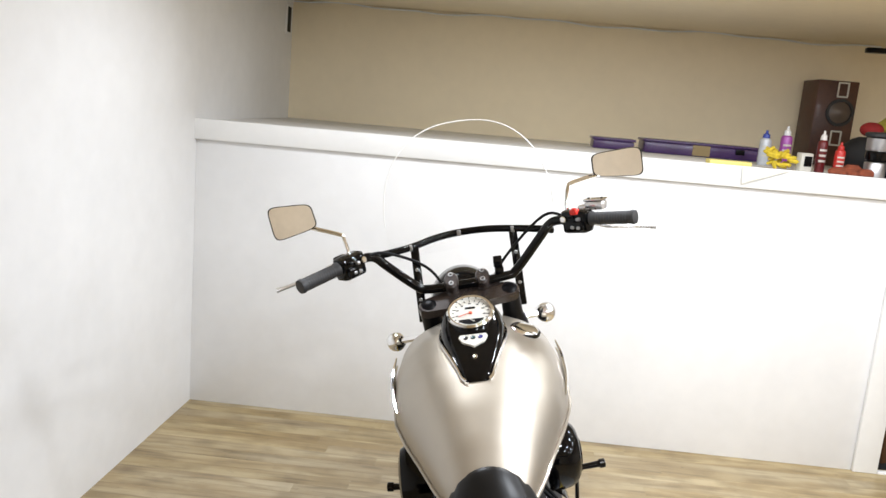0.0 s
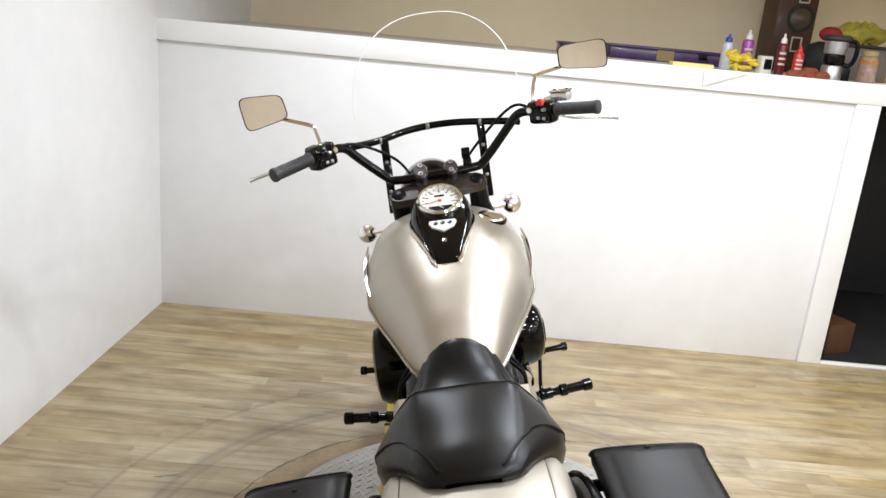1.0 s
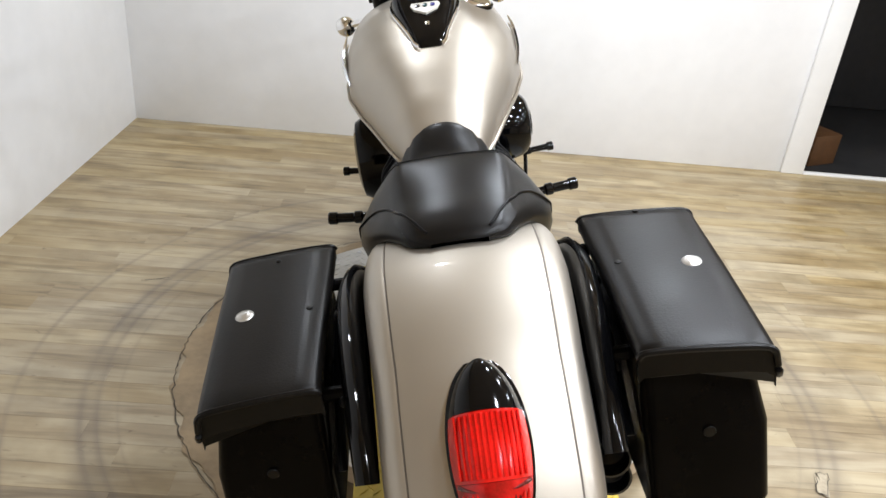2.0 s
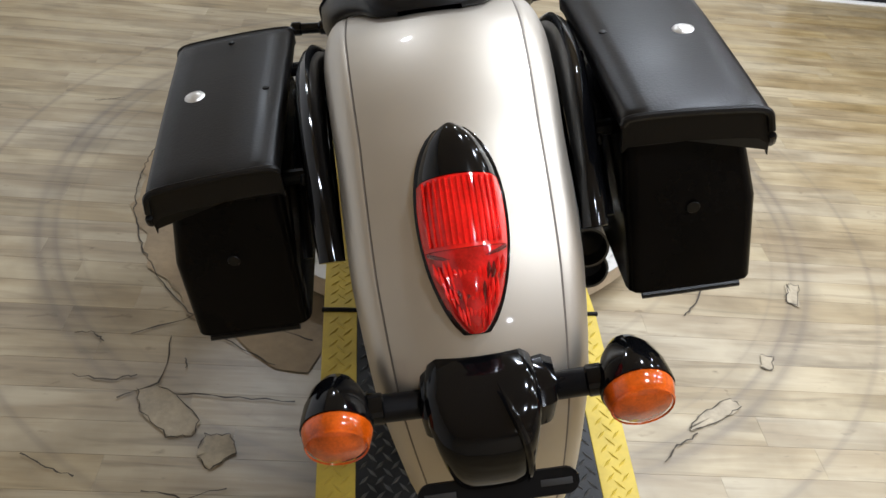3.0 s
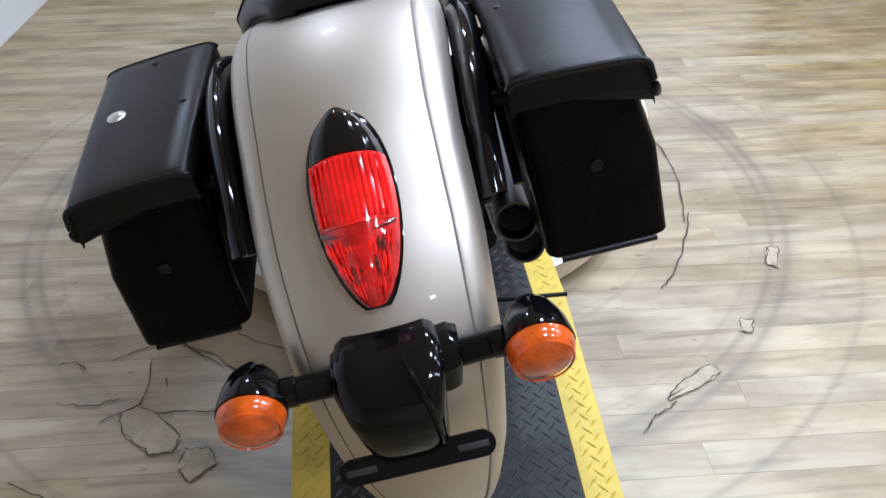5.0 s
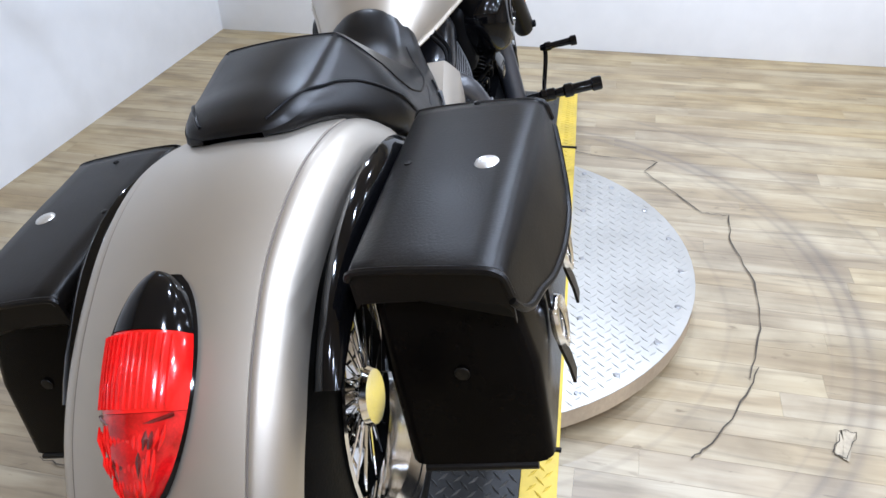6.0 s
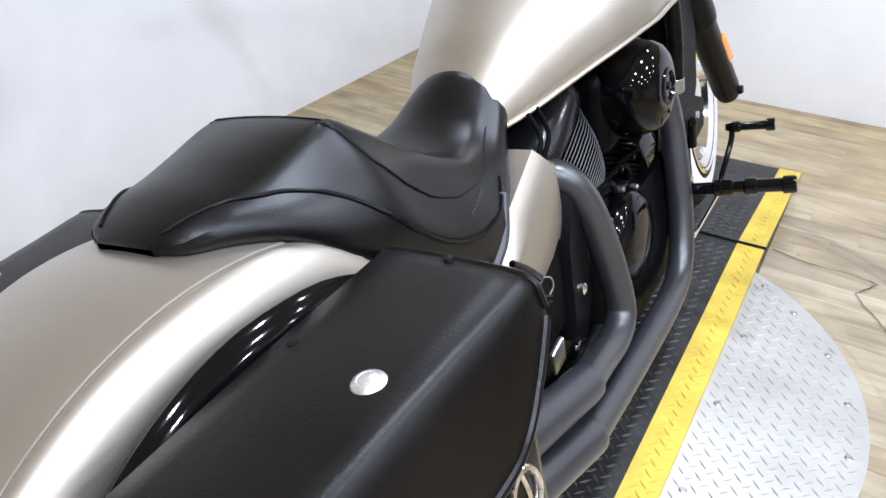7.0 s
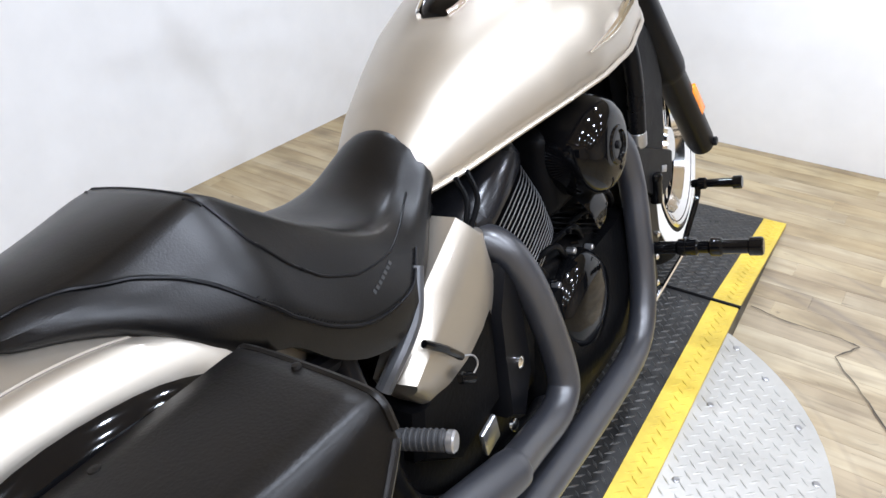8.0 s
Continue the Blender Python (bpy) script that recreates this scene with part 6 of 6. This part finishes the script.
solid("folded_jacket", cloth.moved(on_ledge(3.74, 0.80, -4)), mat("olive_yellow_cloth", (0.40, 0.35, 0.05), 0.8, 0, 0, 0.35, 10, 0.4, 120), "crumpled olive yellow jacket on a storage bin", "jacket")
pouch = solid("cloth_pouch", ball(Shape(), (0, 0, 0.099), 0.11, 20, (1.1, 0.9, 0.9)).moved(on_ledge(3.47, 0.62)), M_SHADE_OR_DARK, "dark cloth pouch on the ledge", "pouch")
solid("knit_hat", ball(Shape(), (0.02, 0, 0.235), 0.055, 20, (1.1, 1, 0.75)).moved(on_ledge(3.47, 0.62)), mat("red_cloth", (0.28, 0.015, 0.015), 0.8, 0, 0, 0.2, 20, 0.3, 200), "red knitted hat lying on a dark pouch", "hat")
# purple trays
pur = mat("purple_plastic", (0.055, 0.022, 0.105), 0.35, 0, 0.2, 0.25, 8)
for x, y, w, d, h, z, lab_t in ((2.17, 1.0, 0.24, 0.20, 0.05, 0, "dark purple box on the ledge"), (2.68, 1.02, 0.66, 0.25, 0.065, 0, "long purple plastic tray box on the ledge")):
    t = thing("storage_box", lab_t, "box", on_ledge(x, y, -2))
    part("body", box(Shape(), (0, 0, h / 2), (w, d, h), 0.008), pur, t)
    part("lid", box(Shape(), (0, 0, h + 0.008), (w + 0.014, d + 0.014, 0.016), 0.005), pur, t)
    if w > 0.5:
        part("label_patch", box(Shape(), (0.0, -d / 2 - 0.001, h * 0.55), (0.10, 0.003, 0.06), 0), mat("tan_card", (0.30, 0.22, 0.10), 0.6), t, "tan label")
        part("latch", box(Shape(), (0.22, -d / 2 - 0.004, h * 0.7), (0.05, 0.008, 0.03), 0.002), M_SATIN, t)
solid("notepad", box(Shape(), (0, 0, 0.014), (0.20, 0.09, 0.022), 0.005).moved(on_ledge(2.60, 0.08, -2)), mat("yellow_paper", (0.72, 0.62, 0.20), 0.6), "yellow notepad lying on the ledge edge", "notepad")
sheet = Shape()
loft(sheet, [[(x, y, z) for x in (-0.11, -0.04, 0.04, 0.11)] for y, z in ((0.10, 0.003), (0.0, 0.002))], False, False)
sheet.add([(-0.11, -0.030, 0.003), (0.11, -0.030, 0.003), (0.10, -0.034, 0.0), (-0.105, -0.036, -0.075)], [(0, 1, 2, 3)])
sheet.add([(-0.11, 0.0, 0.0025), (0.11, 0.0, 0.0025), (0.11, -0.030, 0.003), (-0.11, -0.030, 0.003)], [(0, 1, 2, 3)])
solid("paper_sheet", sheet.moved(on_ledge(2.745, 0.0)), mat("paper_white", (0.72, 0.70, 0.62), 0.7), "pale paper sheet hanging over the ledge edge", "paper")
rope = Shape()
rr = random.Random(9)
for i in range(26):
    c = Vector((rr.uniform(-0.07, 0.07), rr.uniform(-0.03, 0.03), rr.uniform(0.015, 0.10)))
    c.x *= 1.1 - c.z * 4
    tube(rope, [c, c + Vector((rr.uniform(-0.05, 0.05), rr.uniform(-0.03, 0.0), rr.uniform(-0.02, 0.02))), c + Vector((rr.uniform(-0.06, 0.06), 0, rr.uniform(-0.01, 0.015)))], 0.008, 6, 4)
solid("yellow_cloth", rope.moved(on_ledge(2.87, 0.16)), mat("yellow_chenille", (0.62, 0.46, 0.03), 0.85, 0, 0, 0.25, 60, 0.4, 300), "crumpled yellow chenille cleaning cloth", "cloth")
sm = thing("small_carton", "small white and black crumpled carton", "carton", on_ledge(2.985, 0.16, 20))
part("body", box(Shape(), (0, 0, 0.045), (0.07, 0.04, 0.09), 0.006), M_DIAL, sm)
part("print_panel", box(Shape(), (0.005, -0.0205, 0.05), (0.045, 0.003, 0.05), 0.001), M_SATIN, sm, "black printed panel")
rag = Shape()
for i in range(10):
    ball(rag, (rr.uniform(-0.09, 0.09), rr.uniform(-0.03, 0.03), rr.uniform(0.012, 0.035)), rr.uniform(0.018, 0.032), 10, (1.5, 1, 0.8))
solid("red_rag", rag.moved(on_ledge(3.175, 0.07)), mat("red_brown_cloth", (0.22, 0.05, 0.02), 0.85, 0, 0, 0.3, 30, 0.4, 150), "crumpled reddish brown rag", "rag")
# vent slot and dark bracket on the upper walls
ven = thing("wall_vent", "small dark vertical slot high on the side wall", "vent")
ven.matrix_world = Matrix.Translation((-1.547 + 0.069 * 1.48, 2.556 + 1.48, 2.10)) @ Euler((0, 0, radians(-4))).to_matrix().to_4x4()
part("frame", box(Shape(), (0.004, 0, 0), (0.012, 0.10, 0.19), 0.002), M_TRIM, ven)
part("slot", box(Shape(), (0.010, 0, 0), (0.008, 0.07, 0.16), 0.001), M_SHADE_OR_DARK, ven, "dark slot")
solid("ceiling_bracket", box(box(Shape(), (0, 0, 0), (0.30, 0.06, 0.03), 0.004), (0.05, 0.0, 0.035), (0.06, 0.05, 0.05), 0.004).moved(ROOM @ pose(3.80, 1.20, 2.17, 0, 0, -10)), M_SATIN, "dark metal bracket under the low ceiling", "bracket")
cab = Shape()
tube(cab, [tuple(ROOM @ Vector((x, 1.585, 2.232 + 0.008 * math.sin(x * 5) - 0.006 * math.sin(x * 13)))) for x in np.linspace(0.0, 3.9, 28)], 0.006, 6, 2)
solid("cable", cab, M_TRIM, "thin white cable along the ceiling edge", "cable")
# box in the dark opening
bx = thing("wooden_box", "brown wooden box in the dark opening", "box", ROOM @ pose(3.66, 0.26, -0.004, 0, 0, 25))
part("body", box(Shape(), (0, 0, 0.085), (0.20, 0.20, 0.17), 0.004), mat("brown_board", (0.09, 0.04, 0.014), 0.6, 0, 0, 0.25, 6), bx)
part("side_panel", box(Shape(), (0.103, 0.0, 0.085), (0.006, 0.18, 0.15), 0.001), M_SHADE_OR_DARK, bx)

# ---- cracks and torn patches in the vinyl ----
CRACKS = (
    ((0.314, 1.39), (0.42, 1.361), (0.552, 1.359), (0.60, 1.346), (0.548, 1.27), (0.631, 1.153), (0.72, 1.015), (0.803, 1.009), (0.784, 0.858), (0.827, 0.66), (0.806, 0.451), (0.752, 0.258)),
    ((-0.602, -0.042), (-0.729, -0.10)),
    ((-0.637, -0.105), (-0.640, -0.24), (-0.717, -0.283)),
    ((-0.607, -0.271), (-0.503, -0.28), (-0.358, -0.292)),
    ((-0.638, -0.25), (-0.596, -0.276), (-0.544, -0.343), (-0.552, -0.378), (-0.599, -0.379), (-0.661, -0.32), (-0.683, -0.257)),
    ((-0.535, -0.409), (-0.526, -0.375), (-0.479, -0.377), (-0.462, -0.419), (-0.507, -0.456), (-0.534, -0.43)),
    ((-0.463, -0.032), (-0.414, -0.076), (-0.33, -0.114)),
    ((-0.851, -0.097), (-0.807, -0.094), (-0.781, -0.123)),
    ((0.483, -0.363), (0.536, -0.317), (0.607, -0.279), (0.628, -0.304), (0.568, -0.339), (0.488, -0.369)),
    ((0.926, 0.117), (0.958, 0.114), (0.917, 0.03), (0.894, 0.045), (0.922, 0.11)),
    ((0.741, -0.145), (0.767, -0.154), (0.747, -0.197), (0.725, -0.185)),
    ((0.779, 0.298), (0.722, 0.174), (0.639, 0.033), (0.59, -0.013)),
    ((-1.071, 0.948), (-1.025, 0.952), (-0.983, 0.971)),
)
for c in CRACKS:
    crack(c, 0.0045 if c in CRACKS[4:6] + CRACKS[8:11] else 0.007)
for c in (CRACKS[4], CRACKS[5], CRACKS[8], CRACKS[9], CRACKS[10]):
    rp = random.Random(len(c) * 7 + int(abs(c[0][0]) * 100))
    out_p = []
    for (ax, ay), (bx, by) in zip(c, c[1:] + c[:1]):
        for i in range(4):
            t = i / 4
            out_p.append((ax + (bx - ax) * t + rp.uniform(-0.004, 0.004), ay + (by - ay) * t + rp.uniform(-0.004, 0.004)))
    mx, my = sum(p[0] for p in out_p) / len(out_p), sum(p[1] for p in out_p) / len(out_p)
    ps = Shape()
    ps.add([(mx, my, 0.0042)] + [(x, y, 0.0042) for x, y in out_p], [(0, i + 1, (i + 1) % len(out_p) + 1) for i in range(len(out_p))])
    solid("floor_patch", ps, M_PATCH, "pale torn patch in the vinyl floor", "floor patch", "structure")
GOUGES = (((-0.86, -0.42), (-0.80, -0.45), (-0.75, -0.47)), ((-0.62, -0.50), (-0.55, -0.52), (-0.47, -0.50)), ((-0.82, -0.22), (-0.74, -0.235), (-0.69, -0.22)), ((-0.60, -0.17), (-0.595, -0.20)), ((0.50, -0.375), (0.44, -0.41), (0.40, -0.45)))
for c in GOUGES:
    crack(c, 0.006)
crack([(0.84 * math.cos(radians(a)), CY + 0.84 * math.sin(radians(a))) for a in range(109, 246, 6)], 0.007)

# ---- floor pieces: planks near the turntable one by one, the rest of the room joined ----
def plank_mesh(length):
    return mesh_of("plank", box(Shape(), (0, 0, -0.003), (length - 0.0004, PLANK_W - 0.0007, 0.006), 0, (0, 0, 0), 1), M_FLOOR)


plank_me = plank_mesh(PLANK_L)
X_LEFT, X_RIGHT = -0.14, 5.99
rr = random.Random(21)
outer_floor = Shape()
for j in range(80):
    y = 0.0443 - PLANK_W * (j + 0.5)
    shift = rr.uniform(0, PLANK_L)
    for i in range(-1, 8):
        x = -0.8 + shift + i * PLANK_L
        flip = 180 if rr.random() < 0.5 else 0
        x0, x1 = max(X_LEFT, x - PLANK_L / 2), min(X_RIGHT, x + PLANK_L / 2)
        if x1 - x0 < 0.02:
            continue
        if y < -3.75 or x0 > 3.75:
            box(outer_floor, ((x0 + x1) / 2, y, -0.003), (x1 - x0 - 0.0004, PLANK_W - 0.0007, 0.006), 0)
            continue
        whole = x1 - x0 > PLANK_L - 0.001
        ob = new("plank", plank_me if whole else plank_mesh(x1 - x0))
        ob.parent = floor
        ob.matrix_world = ROOM @ pose((x0 + x1) / 2, y, 0, 0, 0, flip)
tagged(part("plank", outer_floor.moved(ROOM), M_FLOOR, floor), kind="stuff")
